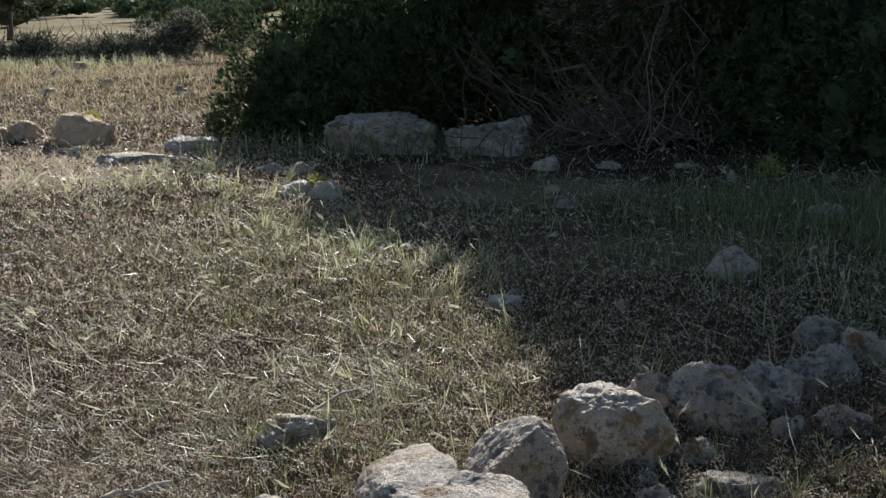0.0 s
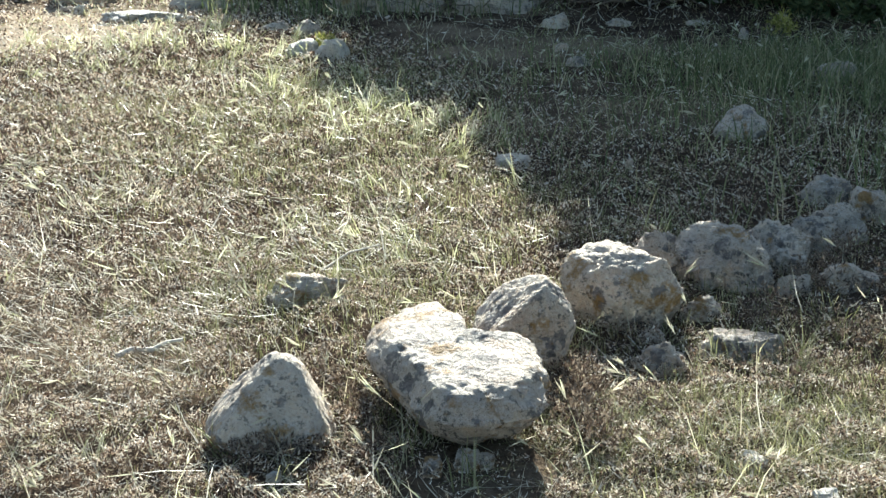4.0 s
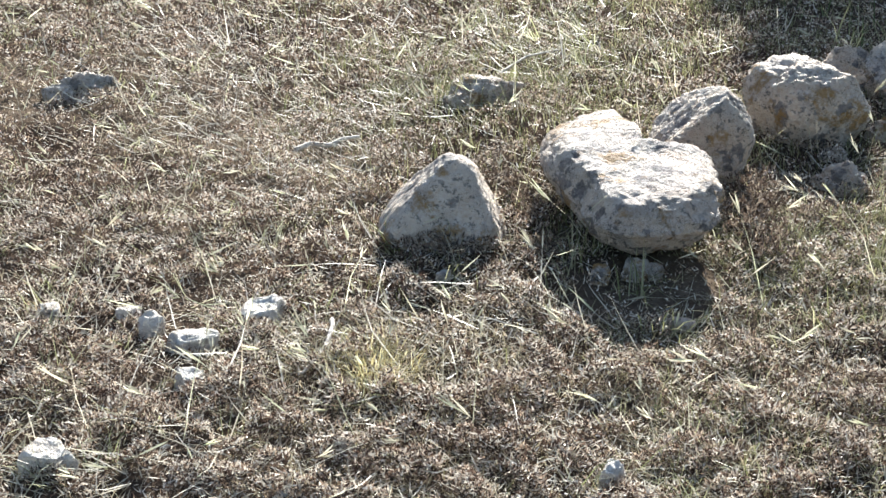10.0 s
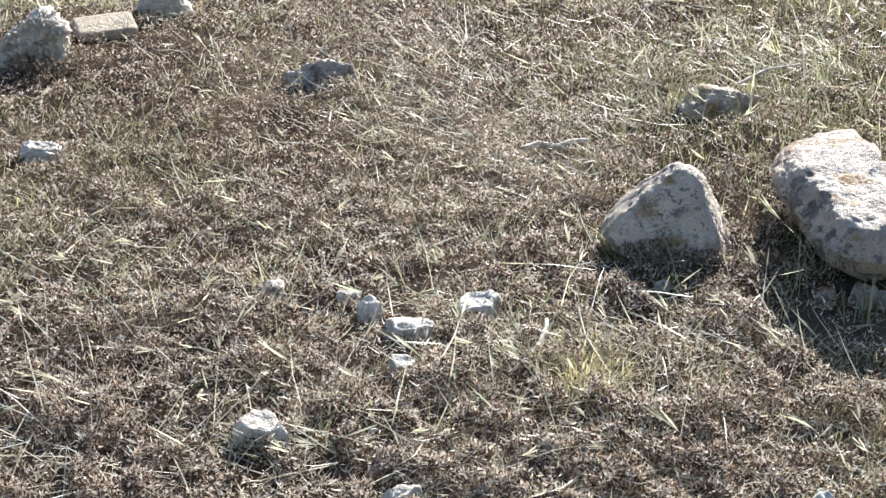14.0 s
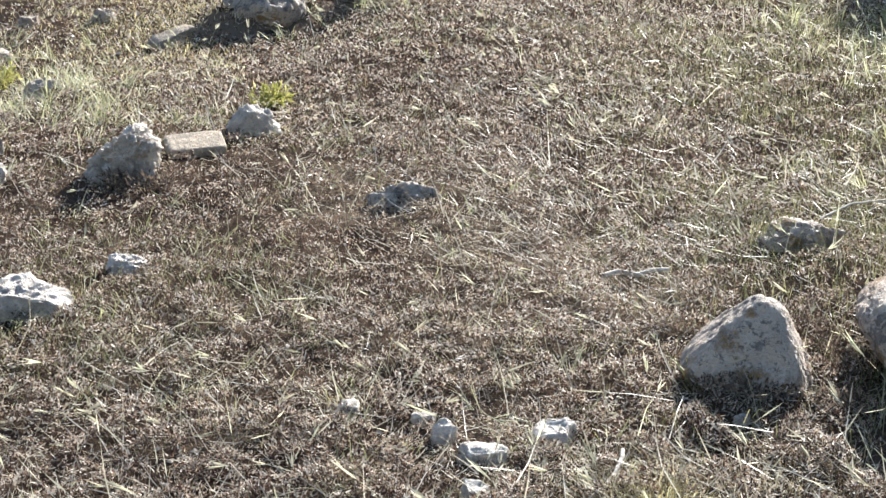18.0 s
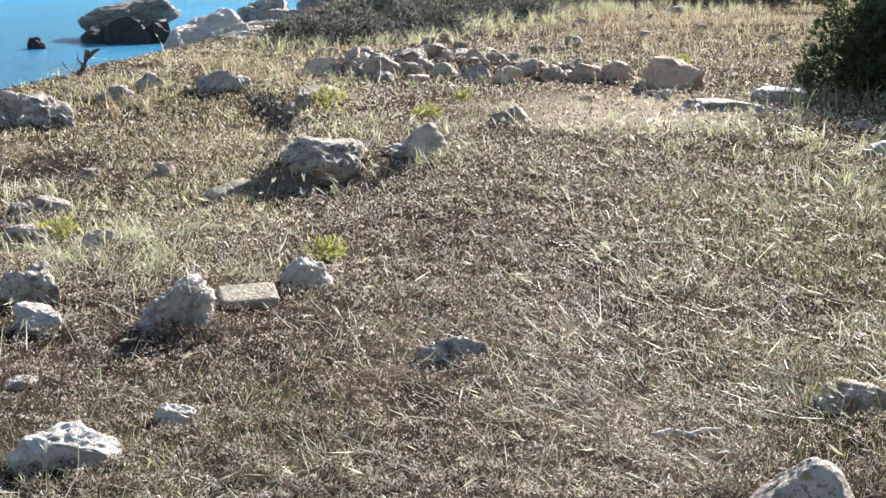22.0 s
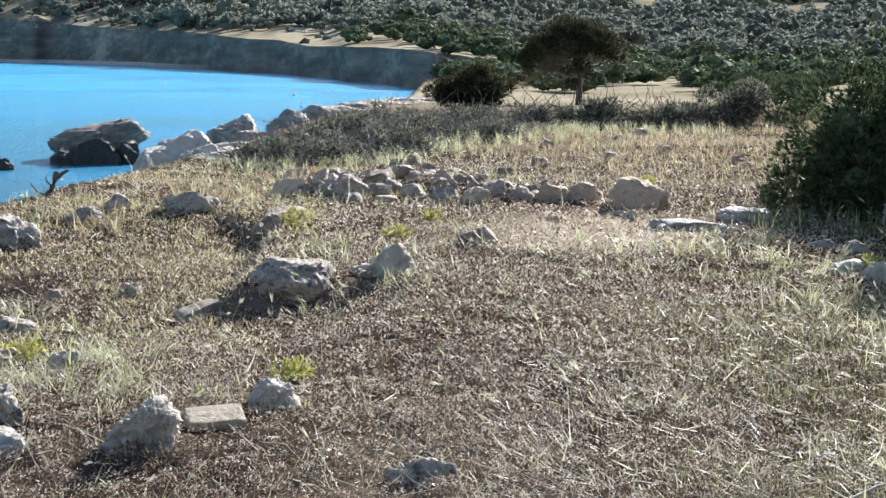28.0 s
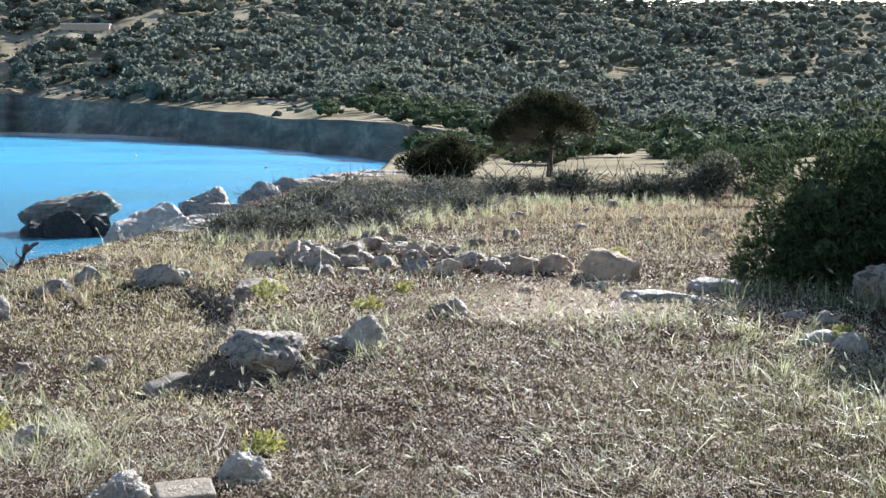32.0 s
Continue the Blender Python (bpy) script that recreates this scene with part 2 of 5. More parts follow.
    # shingle along the water's edge
    high = m.add("SeparateXYZ", Vector=p).outputs["Z"]
    shingle = m.math("MULTIPLY", m.step(sepp, 370.0, 440.0), m.math("SUBTRACT", 1.0, m.step(high, -3.45, -3.2)))
    col = m.mix(shingle, col, m.ramp(m.noise(p, 0.8, 5), [(0.35, (0.36, 0.33, 0.28)), (0.65, (0.70, 0.66, 0.60))]))
    m.put(m.bsdf.inputs["Base Color"], col)
    m.bsdf.inputs["Roughness"].default_value = 0.95
    m.bsdf.inputs["Specular IOR Level"].default_value = 0.0
    m.put(m.bsdf.inputs["Normal"], m.bump(m.math("ADD", m.noise(p, 16, 5), m.math("MULTIPLY", fine, 0.6)), 0.03))
    return m.mat


def sea_material():
    m = Mat("sea_water")
    p = m.here()
    wide = m.noise(p, 0.02, 3)
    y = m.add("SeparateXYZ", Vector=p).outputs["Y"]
    # duller blue up to 60 m out, brighter cyan by 190 m
    outward = m.step(y, 60.0, 190.0)
    col = m.mix(outward, (0.05, 0.21, 0.33), (0.08, 0.50, 0.74))
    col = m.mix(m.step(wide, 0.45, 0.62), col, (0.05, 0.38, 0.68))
    m.put(m.bsdf.inputs["Base Color"], col)
    m.bsdf.inputs["Roughness"].default_value = 0.18
    m.bsdf.inputs["IOR"].default_value = 1.33
    m.bsdf.inputs["Specular IOR Level"].default_value = 0.35
    waves = m.math("ADD", m.noise(p, 1.3, 4), m.math("MULTIPLY", m.noise(p, 5.0, 3), 0.4))
    m.put(m.bsdf.inputs["Normal"], m.bump(waves, 0.25, 0.8))
    return m.mat


GROUND, SEA = ground_material(), sea_material()


# ---- helpers for meshes ----
def lattice(ix, iy, seed):
    h = np.sin(ix * 127.1 + iy * 311.7 + seed * 74.7) * 43758.5453
    return h - np.floor(h)


def value_noise(x, y, seed=0):
    x, y = np.asarray(x, float), np.asarray(y, float)
    ix, iy = np.floor(x), np.floor(y)
    fx, fy = x - ix, y - iy
    fx, fy = fx * fx * (3 - 2 * fx), fy * fy * (3 - 2 * fy)
    a, b = lattice(ix, iy, seed), lattice(ix + 1, iy, seed)
    c, d = lattice(ix, iy + 1, seed), lattice(ix + 1, iy + 1, seed)
    return (a * (1 - fx) + b * fx) * (1 - fy) + (c * (1 - fx) + d * fx) * fy


def fbm(x, y, octaves=4, seed=0):
    out, amp, total = 0.0, 1.0, 0.0
    for i in range(octaves):
        out = out + amp * value_noise(np.asarray(x) * 2.03 ** i, np.asarray(y) * 2.03 ** i, seed + i)
        total += amp
        amp *= 0.5
    return out / total


def mesh_of(name, verts, faces, material, smooth=False):
    """A mesh from an array of points and arrays of faces (each with 3 or 4 corners)."""
    me = bpy.data.meshes.new(name)
    verts = np.ascontiguousarray(verts, np.float32).reshape(-1, 3)
    faces = [np.asarray(f, np.int32) for f in faces if len(f)]
    loops = np.concatenate([f.ravel() for f in faces])
    sizes = np.concatenate([np.full(len(f), f.shape[1], np.int32) for f in faces])
    starts = np.concatenate([[0], np.cumsum(sizes)[:-1]]).astype(np.int32)
    me.vertices.add(len(verts)), me.loops.add(len(loops)), me.polygons.add(len(sizes))
    me.vertices.foreach_set("co", verts.ravel())
    me.loops.foreach_set("vertex_index", loops)
    me.polygons.foreach_set("loop_start", starts)
    me.polygons.foreach_set("use_smooth", np.full(len(sizes), smooth))
    me.update(calc_edges=True)
    me.materials.append(material)
    return me


def part(name, me, parent, label="", m=None):
    ob = new(name, me)
    ob.parent = parent
    if m is not None:
        ob.matrix_basis = m
    return tagged(ob, label) if label else ob


def thing(name, at, label, category, group="", turn=0.0):
    ob = new(name)
    ob.empty_display_size = 0.1
    ob.matrix_basis = pose(*at, 0, 0, turn)
    return tagged(ob, label, category, group)


# ---- the lie of the land ----
SEA_Z = -4.45


def bearing(x, y):
    return np.degrees(np.arctan2(x, y))


def near_shore(a):
    return np.interp(a, [-180, -150, -110, -60, -20, -17.6, -15, -13, -11, -9, -7, -5, -3.5, -2.6, -2.0, -1.9],
                     [900, 90, 20, 12, 14.3, 15.2, 17.0, 18.5, 20.5, 25, 35, 50, 72, 115, 190, 1e5])


def far_shore(a):
    wob = (fbm(a * 1.2, a * 0, 1, 5) - 0.5) * 0.05 + 1
    return np.interp(a, [-180, -30, -17.6, -14, -10, -5, -2.8, -1.5], [1400, 760, 570, 470, 361, 247, 205, 195]) * wob


def land(x, y):
    """Height of the ground in metres; the camera's feet are at about zero."""
    x, y = np.asarray(x, float), np.asarray(y, float)
    r, a = np.hypot(x, y), bearing(x, y)
    z = np.interp(r, [0, 22, 40, 64, 110, 150, 235], [0, 0, -0.42, -1.1, -2.4, -3.0, -3.1])
    z = z + (fbm(x * 0.9, y * 0.9, 3, 1) - 0.5) * 0.07 * np.clip(r / 4, 0, 1) + (fbm(x * 7, y * 7, 3, 2) - 0.5) * 0.035 * np.clip(r - 0.4, 0, 1)
    # a terrace edge: a low bank faces the walk below the boulder, and the seaward side lies lower
    foot = np.interp(x, [-2.2, -1.8, -1.6, -1.4, -1.0, -0.75, -0.4], [9.3, 9.12, 8.97, 8.88, 9.0, 9.25, 9.6])
    dip = np.clip((foot - y) / 0.15 + 0.5, 0, 1) * np.clip((y - 4.8) / 3.2, 0, 1) ** 1.5 * np.clip((-0.3 - x) / 0.6, 0, 1)
    brink = np.interp(y, [5, 8.0, 9.0, 10.0, 11.0, 12.3, 13.2], [-2.1, -1.9, -1.62, -1.60, -1.65, -1.8, -2.4])
    low = np.clip((brink - x) / 0.2 + 0.5, 0, 1) * np.interp(y, [5.5, 8.0, 12.3, 13.5, 16], [0, 1, 0.55, 0.25, 0])
    low = np.maximum(low, dip * 0.6)
    z = z - 0.25 * low * low * (3 - 2 * low)
    # hollows before the end of the wall and near the cliff
    for hx, hy, rx, ry, deep in ((-2.0, 12.2, 0.4, 0.7, 0.06), (-3.6, 9.9, 0.5, 0.4, 0.12)):
        z = z - deep * np.exp(-np.abs((x - hx) / rx) ** 3 - np.abs((y - hy) / ry) ** 3)
    z = z + 0.13 * np.exp(-((x + 0.65) / 1.25) ** 4 - ((y - 15.0) / 0.75) ** 2)  # mound under the rubble wall
    rc, rf = near_shore(a), far_shore(a)
    over = np.clip((r - rc) / (2.5 + 0.06 * rc), 0, 1)
    z = z - over * over * (3 - 2 * over) * 6.5
    # far land: a beach, an eroded bluff above the bay, then the rising hillside
    e0 = np.interp(a, [-30, -17.6, -15.2, -14.0, -11.6, -9.1, -7.8, -6.6, -4.0, -2.7, -0.8, 1.6, 2.6],
                   [1.5, 1.05, 0.80, 0.72, 0.58, 0.34, 0.28, 0.02, 0.0, -0.10, -0.30, -0.66, -1.13])
    k = np.clip((a - 1.4) / 1.4, 0, 1)
    beach = np.interp(a, [-18, -13, -11, 0], [14, 10, 3, 1.5])
    strand = np.interp(a, [-18, -13, -11.5], [1.6, 1.2, 0.3])
    wide = rf * 0.022 + 3
    r0 = (1 - k) * (rf + beach + wide) + k * 235
    e1 = np.interp(a, [-30, -17, -6, 0, 6, 18, 40, 90, 180], [7.2, 6.6, 6.0, 5.4, 4.68, 4.42, 4.0, 3, 2])
    s = np.clip((r - r0) / (1000 - r0), 0, 1)
    e = e0 + (e1 - e0) * s + (fbm(a * 0.8, r * 0.006, 4, 9) - 0.5) * 0.5 * np.clip(s * 5, 0, 1) * (1 - s * 0.8)
    hill = EYE + r * np.tan(np.radians(e)) - np.clip(r - 1000, 0, None) * 0.12
    gully = fbm(a * 0.45, r * 0.008, 2, 12)
    spur = 0.55 * np.exp(-((a + 14.2) / 0.7) ** 2)
    bank = (r - rf - beach + (spur + (gully - 0.5) * 1.3) * wide) / wide
    bank = np.clip(bank, 0, 1)
    bank = bank * 0.4 + 0.6 * bank * bank * (3 - 2 * bank)
    sea_side = SEA_Z - 0.3 + strand * np.clip((r - rf) / beach, 0, 1) + bank * (hill - SEA_Z + 0.3 - strand)
    far_left = np.where(r < rf, z, np.maximum(sea_side, np.where(a > -1.9, z, SEA_Z - 1)))
    far_right = np.where(r < 235, z, hill)
    return np.where(r < 120, z, far_left * (1 - k) + far_right * k)


def on_land(x, y):
    return float(land(x, y))


angles = np.concatenate([np.arange(-180, -26, 3.0), np.arange(-26, -18, 0.32), np.arange(-18, 3, 0.17), np.arange(3, 44, 0.34), np.arange(44, 180, 3.0)])
near_rings = np.concatenate([[0.05], np.geomspace(0.4, 1.7, 16), np.geomspace(1.72, 16, 190), np.geomspace(16.2, 30, 40)])
shore = far_shore(angles)
# beyond the headland the rings gather along the far shore
far_rings = np.concatenate([30.8 * (shore * 0.985 / 30.8) ** np.linspace(0, 1, 50)[:, None], shore * np.linspace(0.987, 1.085, 46)[:, None],
                            shore * 1.09 * (4500 / (shore * 1.09)) ** np.linspace(0, 1, 72)[:, None] ** 1.3])
AA = np.radians(np.broadcast_to(angles, (len(near_rings) + len(far_rings), len(angles))))
RR = np.concatenate([np.broadcast_to(near_rings[:, None], (len(near_rings), len(angles))), far_rings])
gx, gy = RR * np.sin(AA), RR * np.cos(AA)
gz = land(gx, gy)
na, nr = len(angles), len(RR)
ii, jj = np.meshgrid(np.arange(nr - 1), np.arange(na), indexing="ij")
j2 = (jj + 1) % na
quads = np.stack([ii * na + jj, ii * na + j2, (ii + 1) * na + j2, (ii + 1) * na + jj], -1).reshape(-1, 4)
disc = np.append(np.stack([gx, gy, gz], -1).reshape(-1, 3), [[0, 0, 0]], axis=0)
ring = np.arange(na)
cap = np.stack([np.full(na, na * nr), (ring + 1) % na, ring], -1)
ground = new("ground", mesh_of("ground", disc, [quads[:, ::-1], cap], GROUND, True))
tagged(ground, "dry brown headland soil falling to a bay and rising to a hill", "ground", kind="structure")

wx = np.array([-2600, 900, 900, -2600.0])
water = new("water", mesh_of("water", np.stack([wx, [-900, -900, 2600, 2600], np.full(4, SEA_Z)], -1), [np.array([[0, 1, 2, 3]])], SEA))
tagged(water, "calm turquoise sea water in a sheltered bay", "water", kind="structure")


# ---- stones ----
def lattice3(x, y, z, seed):
    h = np.sin(x * 127.1 + y * 311.7 + z * 74.7 + seed * 19.19) * 43758.5453
    return h - np.floor(h)


def noise3(p, seed=0):
    i = np.floor(p)
    f = p - i
    f = f * f * (3 - 2 * f)
    out = 0.0
    for dx in (0, 1):
        for dy in (0, 1):
            for dz in (0, 1):
                w = (f[:, 0] if dx else 1 - f[:, 0]) * (f[:, 1] if dy else 1 - f[:, 1]) * (f[:, 2] if dz else 1 - f[:, 2])
                out = out + w * lattice3(i[:, 0] + dx, i[:, 1] + dy, i[:, 2] + dz, seed)
    return out - 0.5


BALLS = {}


def ball(level):
    if level not in BALLS:
        bm = bmesh.new()
        bmesh.ops.create_icosphere(bm, subdivisions=level, radius=1)
        BALLS[level] = (np.array([v.co[:] for v in bm.verts]), np.array([[v.index for v in f.verts] for f in bm.faces]))
        bm.free()
    return BALLS[level]


def stone_mesh(w, d, h, seed, material, level=4, square=0.75, cuts=7, rough=1.0, planes=(), shape=None, crag=0.6, lumpy=0.5, under=0.1, core=0.34, soft=0.07):
    """A weathered boulder: a rounded block cut by planes, swollen into lobes and eaten by crags and hollows; its base is sunk in the ground."""
    rng = np.random.default_rng(seed)
    v, faces = ball(level)
    p = np.sign(v) * np.abs(v) ** square
    p = p / np.abs(p).max(axis=0)
    for _ in range(cuts):
        n = rng.normal(size=3)
        n[2] = abs(n[2]) * 0.8
        n /= np.linalg.norm(n)
        over = p @ n - rng.uniform(0.55, 0.92)
        over = (over + np.sqrt(over * over + 0.003)) / 2
        p = p - over[:, None] * n * 0.92
    for nx, ny, nz, dist in planes:
        n = np.array([nx, ny, nz]) / math.sqrt(nx * nx + ny * ny + nz * nz)
        over = p @ n - dist
        over = (over + np.sqrt(over * over + soft * soft)) / 2
        p = p - over[:, None] * n * 0.94
    if shape:
        p = shape(p)
    lobe = lumpy * (0.75 * noise3(v * 1.35 + 5, seed + 21) + 0.45 * noise3(v * 2.7 + 2, seed + 22))
    p = p * (1 + lobe)[:, None]
    p[:, :2] *= (1 - under * np.clip(-p[:, 2:3] + 0.1, 0, 1.2))
    q = p * np.array([w, d, h]) / 2
    size = (w * d * h) ** (1 / 3)
    u = q / size
    grow = 0.13 * noise3(u * 2.2 + 7, seed) + 0.10 * noise3(u * 5 + 3, seed + 1) - 0.10 * np.abs(noise3(u * 3.6 + 1, seed + 8))
    grow = grow - crag * (0.28 * np.clip(0.14 - np.abs(noise3(u * 3.1 + 9, seed + 11)), 0, None))
    if level >= 4:
        grow = grow + 0.06 * noise3(u * 11, seed + 2) - 0.035 * np.abs(noise3(u * 8.5 + 2, seed + 9))
        pit = np.clip(noise3(u * 6.3 + 5, seed + 14) - 0.10, 0, 0.25)
        grow = grow - crag * (0.14 * np.abs(noise3(u * 9.7 + 4, seed + 12)) + 0.09 * np.abs(noise3(u * 21, seed + 13)) + 0.22 * pit)
    if level >= 5:
        pit = np.clip(noise3(u * 17 + 5, seed + 3) - 0.12, 0, None)
        grow = grow + 0.045 * noise3(u * 26, seed + 4) - 0.07 * pit + 0.05 * noise3(u * 48, seed + 5)
    if level >= 6:
        grow = grow - 0.05 * np.clip(noise3(u * 24 + 1, seed + 6) - 0.14, 0, None) + 0.035 * noise3(u * 80, seed + 7)
    q = q + v * (grow * rough * size * 0.75)[:, None] * [1, 1, min(1.0, 0.75 * h / size)]
    # fit the weathered block to its size again
    lo, hi = q.min(axis=0), q.max(axis=0)
    q[:, :2] = (q[:, :2] - (lo + hi)[:2] / 2) / (hi - lo)[:2] * [w, d]
    q[:, 2] = (q[:, 2] - lo[2]) / (hi[2] - lo[2]) * (h / (1 - core)) - h * core / (1 - core)
    q[:, 2] = np.maximum(q[:, 2], -0.3 * h)
    return mesh_of("stone", q, [faces], material, True)


COUNT = [100]
FEET = []  # x, y, half width, half depth of the stones that stand in grass


def stone(row, material, label, group="", name="stone", category="stone", level=3, turn=None, lift=0.0, lean=0.0, tilt=0.0, base=None, **kw):
    x, y, w, d, h = row
    COUNT[0] += 1
    k = 1.0
    for _ in range(4):  # slide along the sight line where the ground lies lower
        k = 1.0 - (on_land(x * k, y * k) if base is None else base) / EYE
    x, y, w, d, h = x * k, y * k, w * k, d * k, h * k
    rng = np.random.default_rng(COUNT[0])
    me = stone_mesh(w * 1.03, d * 1.05, h, COUNT[0], material, level, **kw)
    spin = -bearing(x, y) + (rng.uniform(-12, 12) if turn is None else turn)
    ob = new(name, me)
    ob.matrix_basis = pose(x, y, (on_land(x, y) if base is None else base) - 0.008 + lift, tilt + rng.normal() * lean, rng.normal() * lean, spin)
    FEET.append((x, y, w / 2, d / 2))
    return tagged(ob, label, category, group)


# boulder line in front of the camera
def plan(*turns):
    """Shape a round block to a plan: (angle in degrees, reach) round it, anticlockwise from its side."""
    ang, reach = zip(*turns)

    def shaped(p):
        p = p.copy()
        r = np.interp(np.degrees(np.arctan2(p[:, 1], p[:, 0])), ang, reach, period=360)
        p[:, :2] *= r[:, None]
        return p
    return shaped


stone((0.78, 3.38, 0.345, 0.28, 0.225), STONE, "upright triangular grey limestone block with a flat face", "front boulder line", "boulder", level=6, square=0.82, cuts=0, turn=0, rough=0.38, lumpy=0.08, crag=0.12, under=0.0, core=0.2, soft=0.16,
      planes=[(-0.80, 0, 0.60, 0.34), (0.93, 0, 0.36, 0.52), (0.35, 0, 0.93, 0.66), (0, -0.80, 0.60, 0.46), (0, 0.8, 0.6, 0.6), (-0.97, 0, 0.2, 0.82)])
stone((1.27, 3.29, 0.485, 0.72, 0.20), STONE, "large pitted limestone boulder with a notched flat top", "front boulder line", "boulder", level=6, square=0.85, cuts=0, turn=0, rough=0.6, crag=0.4, lumpy=0.2, under=0.62, core=0.28, soft=0.17, lift=0.045,
      planes=[(0.02, -0.14, 1, 0.72), (-0.7, -0.6, 0.35, 0.80), (0.3, -0.9, 0.3, 0.86)], shape=plan((-150, 0.60), (-121, 0.66), (-86, 0.86), (-46, 0.98), (-7, 0.90), (14, 0.84), (36, 0.42), (64, 0.26), (82, 0.62), (102, 1.0), (122, 1.03), (160, 0.84), (180, 0.70)))
stone((1.61, 3.59, 0.31, 0.25, 0.265), STONE, "egg-shaped limestone boulder with a dark lichen crust on top", "front boulder line", "boulder", level=6, cuts=2, square=0.95, turn=-18, rough=0.42, lumpy=0.15, under=0.25, crag=0.3, core=0.25, planes=[(-0.5, -0.3, 0.81, 0.52)])
stone((2.04, 3.77, 0.40, 0.32, 0.25), STONE, "smooth-faced rounded limestone boulder with a pale cap", "front boulder line", "boulder", level=6, cuts=2, square=0.95, turn=-10, rough=0.75, lumpy=0.24, under=0.3, crag=0.3, core=0.25, planes=[(-0.15, -0.2, 1, 0.84)])
FRONT = [(2.39, 4.12, 0.23, 0.16, 0.17), (2.55, 3.96, 0.36, 0.28, 0.21)]
for row in FRONT:
    stone(row, STONE, "craggy grey limestone boulder in a line of stones", "front boulder line", "boulder", level=6, cuts=5, square=0.9, turn=-18, rough=0.9, lumpy=0.22, under=0.2, crag=0.9, core=0.25)
FRONT_SMALL = [(1.91, 3.83, 0.07, 0.05, 0.07), (1.95, 3.34, 0.18, 0.14, 0.10), (2.04, 3.57, 0.09, 0.07, 0.05), (2.23, 3.36, 0.27, 0.16, 0.07),
               (2.28, 3.68, 0.13, 0.10, 0.09), (2.81, 4.08, 0.29, 0.22, 0.17), (3.05, 4.16, 0.17, 0.14, 0.14), (3.22, 4.26, 0.25, 0.19, 0.13), (3.48, 4.36, 0.20, 0.16, 0.14),
               (2.88, 3.72, 0.20, 0.15, 0.10), (2.69, 3.76, 0.13, 0.10, 0.08), (3.50, 4.70, 0.22, 0.17, 0.12)]
for row in FRONT_SMALL:
    stone(row, STONE, "grey limestone lump among larger boulders and dry grass", "front boulder line", level=5, crag=1.3, cuts=7)
stone((1.16, 4.41, 0.28, 0.22, 0.10), STONE, "low grey stone half sunk in dry grass", level=5, crag=1.6)
PEBBLES = [(0.24, 2.98, 0.12, 0.09, 0.05), (1.69, 2.29, 0.12, 0.09, 0.06), (1.86, 2.44, 0.07, 0.05, 0.04), (1.83, 2.68, 0.08, 0.06, 0.03),
           (1.08, 2.96, 0.05, 0.04, 0.05), (1.17, 2.95, 0.07, 0.05, 0.05), (1.22, 2.94, 0.04, 0.03, 0.04), (1.18, 2.68, 0.07, 0.04, 0.02),
           (0.71, 3.09, 0.04, 0.03, 0.02), (2.57, 5.83, 0.16, 0.12, 0.05), (0.05, 2.73, 0.07, 0.05, 0.03), (-0.02, 3.00, 0.06, 0.05, 0.05),
           (-0.07, 3.09, 0.06, 0.04, 0.03), (0.07, 2.90, 0.12, 0.06, 0.04), (0.33, 2.38, 0.05, 0.04, 0.03), (0.81, 2.12, 0.05, 0.04, 0.05)]
MORE_PEBBLES = [(-0.21, 2.46, 0.04, 0.03, 0.04), (-0.26, 2.47, 0.09, 0.07, 0.05), (0.03, 2.22, 0.08, 0.04, 0.03), (-0.26, 3.15, 0.06, 0.05, 0.03),
                (0.19, 2.24, 0.04, 0.03, 0.02), (-0.06, 2.26, 0.04, 0.02, 0.02)]
for row in PEBBLES + MORE_PEBBLES:
    stone(row, STONE if abs(row[0] - 1.15) < 0.09 else STONE_WHITE, "small whitish limestone chip on dry litter", "loose stone chips", "small_stone", level=4, cuts=5, square=0.6, lumpy=0.3, crag=0.5, core=0.42, tilt=4, lift=0.012, planes=[(0.08, -0.12, 1, 0.5)])

# stones in the shade of the junipers
SHADED = [(4.72, 9.88, 0.22, 0.17, 0.12), (5.19, 9.72, 0.20, 0.15, 0.07), (5.74, 9.47, 0.16, 0.12, 0.04), (5.24, 7.03, 0.25, 0.19, 0.12),
          (4.09, 8.20, 0.17, 0.13, 0.07), (4.25, 8.82, 0.12, 0.09, 0.06), (2.86, 10.33, 0.26, 0.20, 0.14), (2.73, 10.80, 0.25, 0.19, 0.09),
          (5.64, 8.66, 0.08, 0.06, 0.10), (3.02, 5.52, 0.05, 0.04, 0.07)]
for row in SHADED:
    stone(row, STONE, "limestone lump in shaded grass below a juniper", "shaded stones", level=4, crag=1.0)
stone((3.87, 5.92, 0.26, 0.22, 0.17), STONE, "rounded pale boulder half hidden in shaded green grass", "shaded stones", "boulder", level=4, square=0.95, cuts=3)
for row in [(2.56, 9.50, 0.29, 0.22, 0.12), (2.74, 9.30, 0.24, 0.18, 0.15)]:
    stone(row, STONE_WHITE, "whitish rough stone at the edge of shade", "shaded stones", level=4)
stone((3.96, 11.68, 1.00, 0.70, 0.34), STONE, "long pale limestone block beneath a juniper bush", "blocks below the juniper", "boulder", level=5, square=0.75, cuts=2, turn=0, rough=1.4, crag=1.5, lumpy=0.5, planes=[(0.15, 0, 1, 0.75)])
stone((4.70, 10.98, 0.76, 0.50, 0.32), STONE_GREY, "pitted grey limestone block beneath a juniper bush", "blocks below the juniper", "boulder", level=5, square=0.55, cuts=3, turn=0, rough=1.3, crag=1.5, lumpy=0.3)
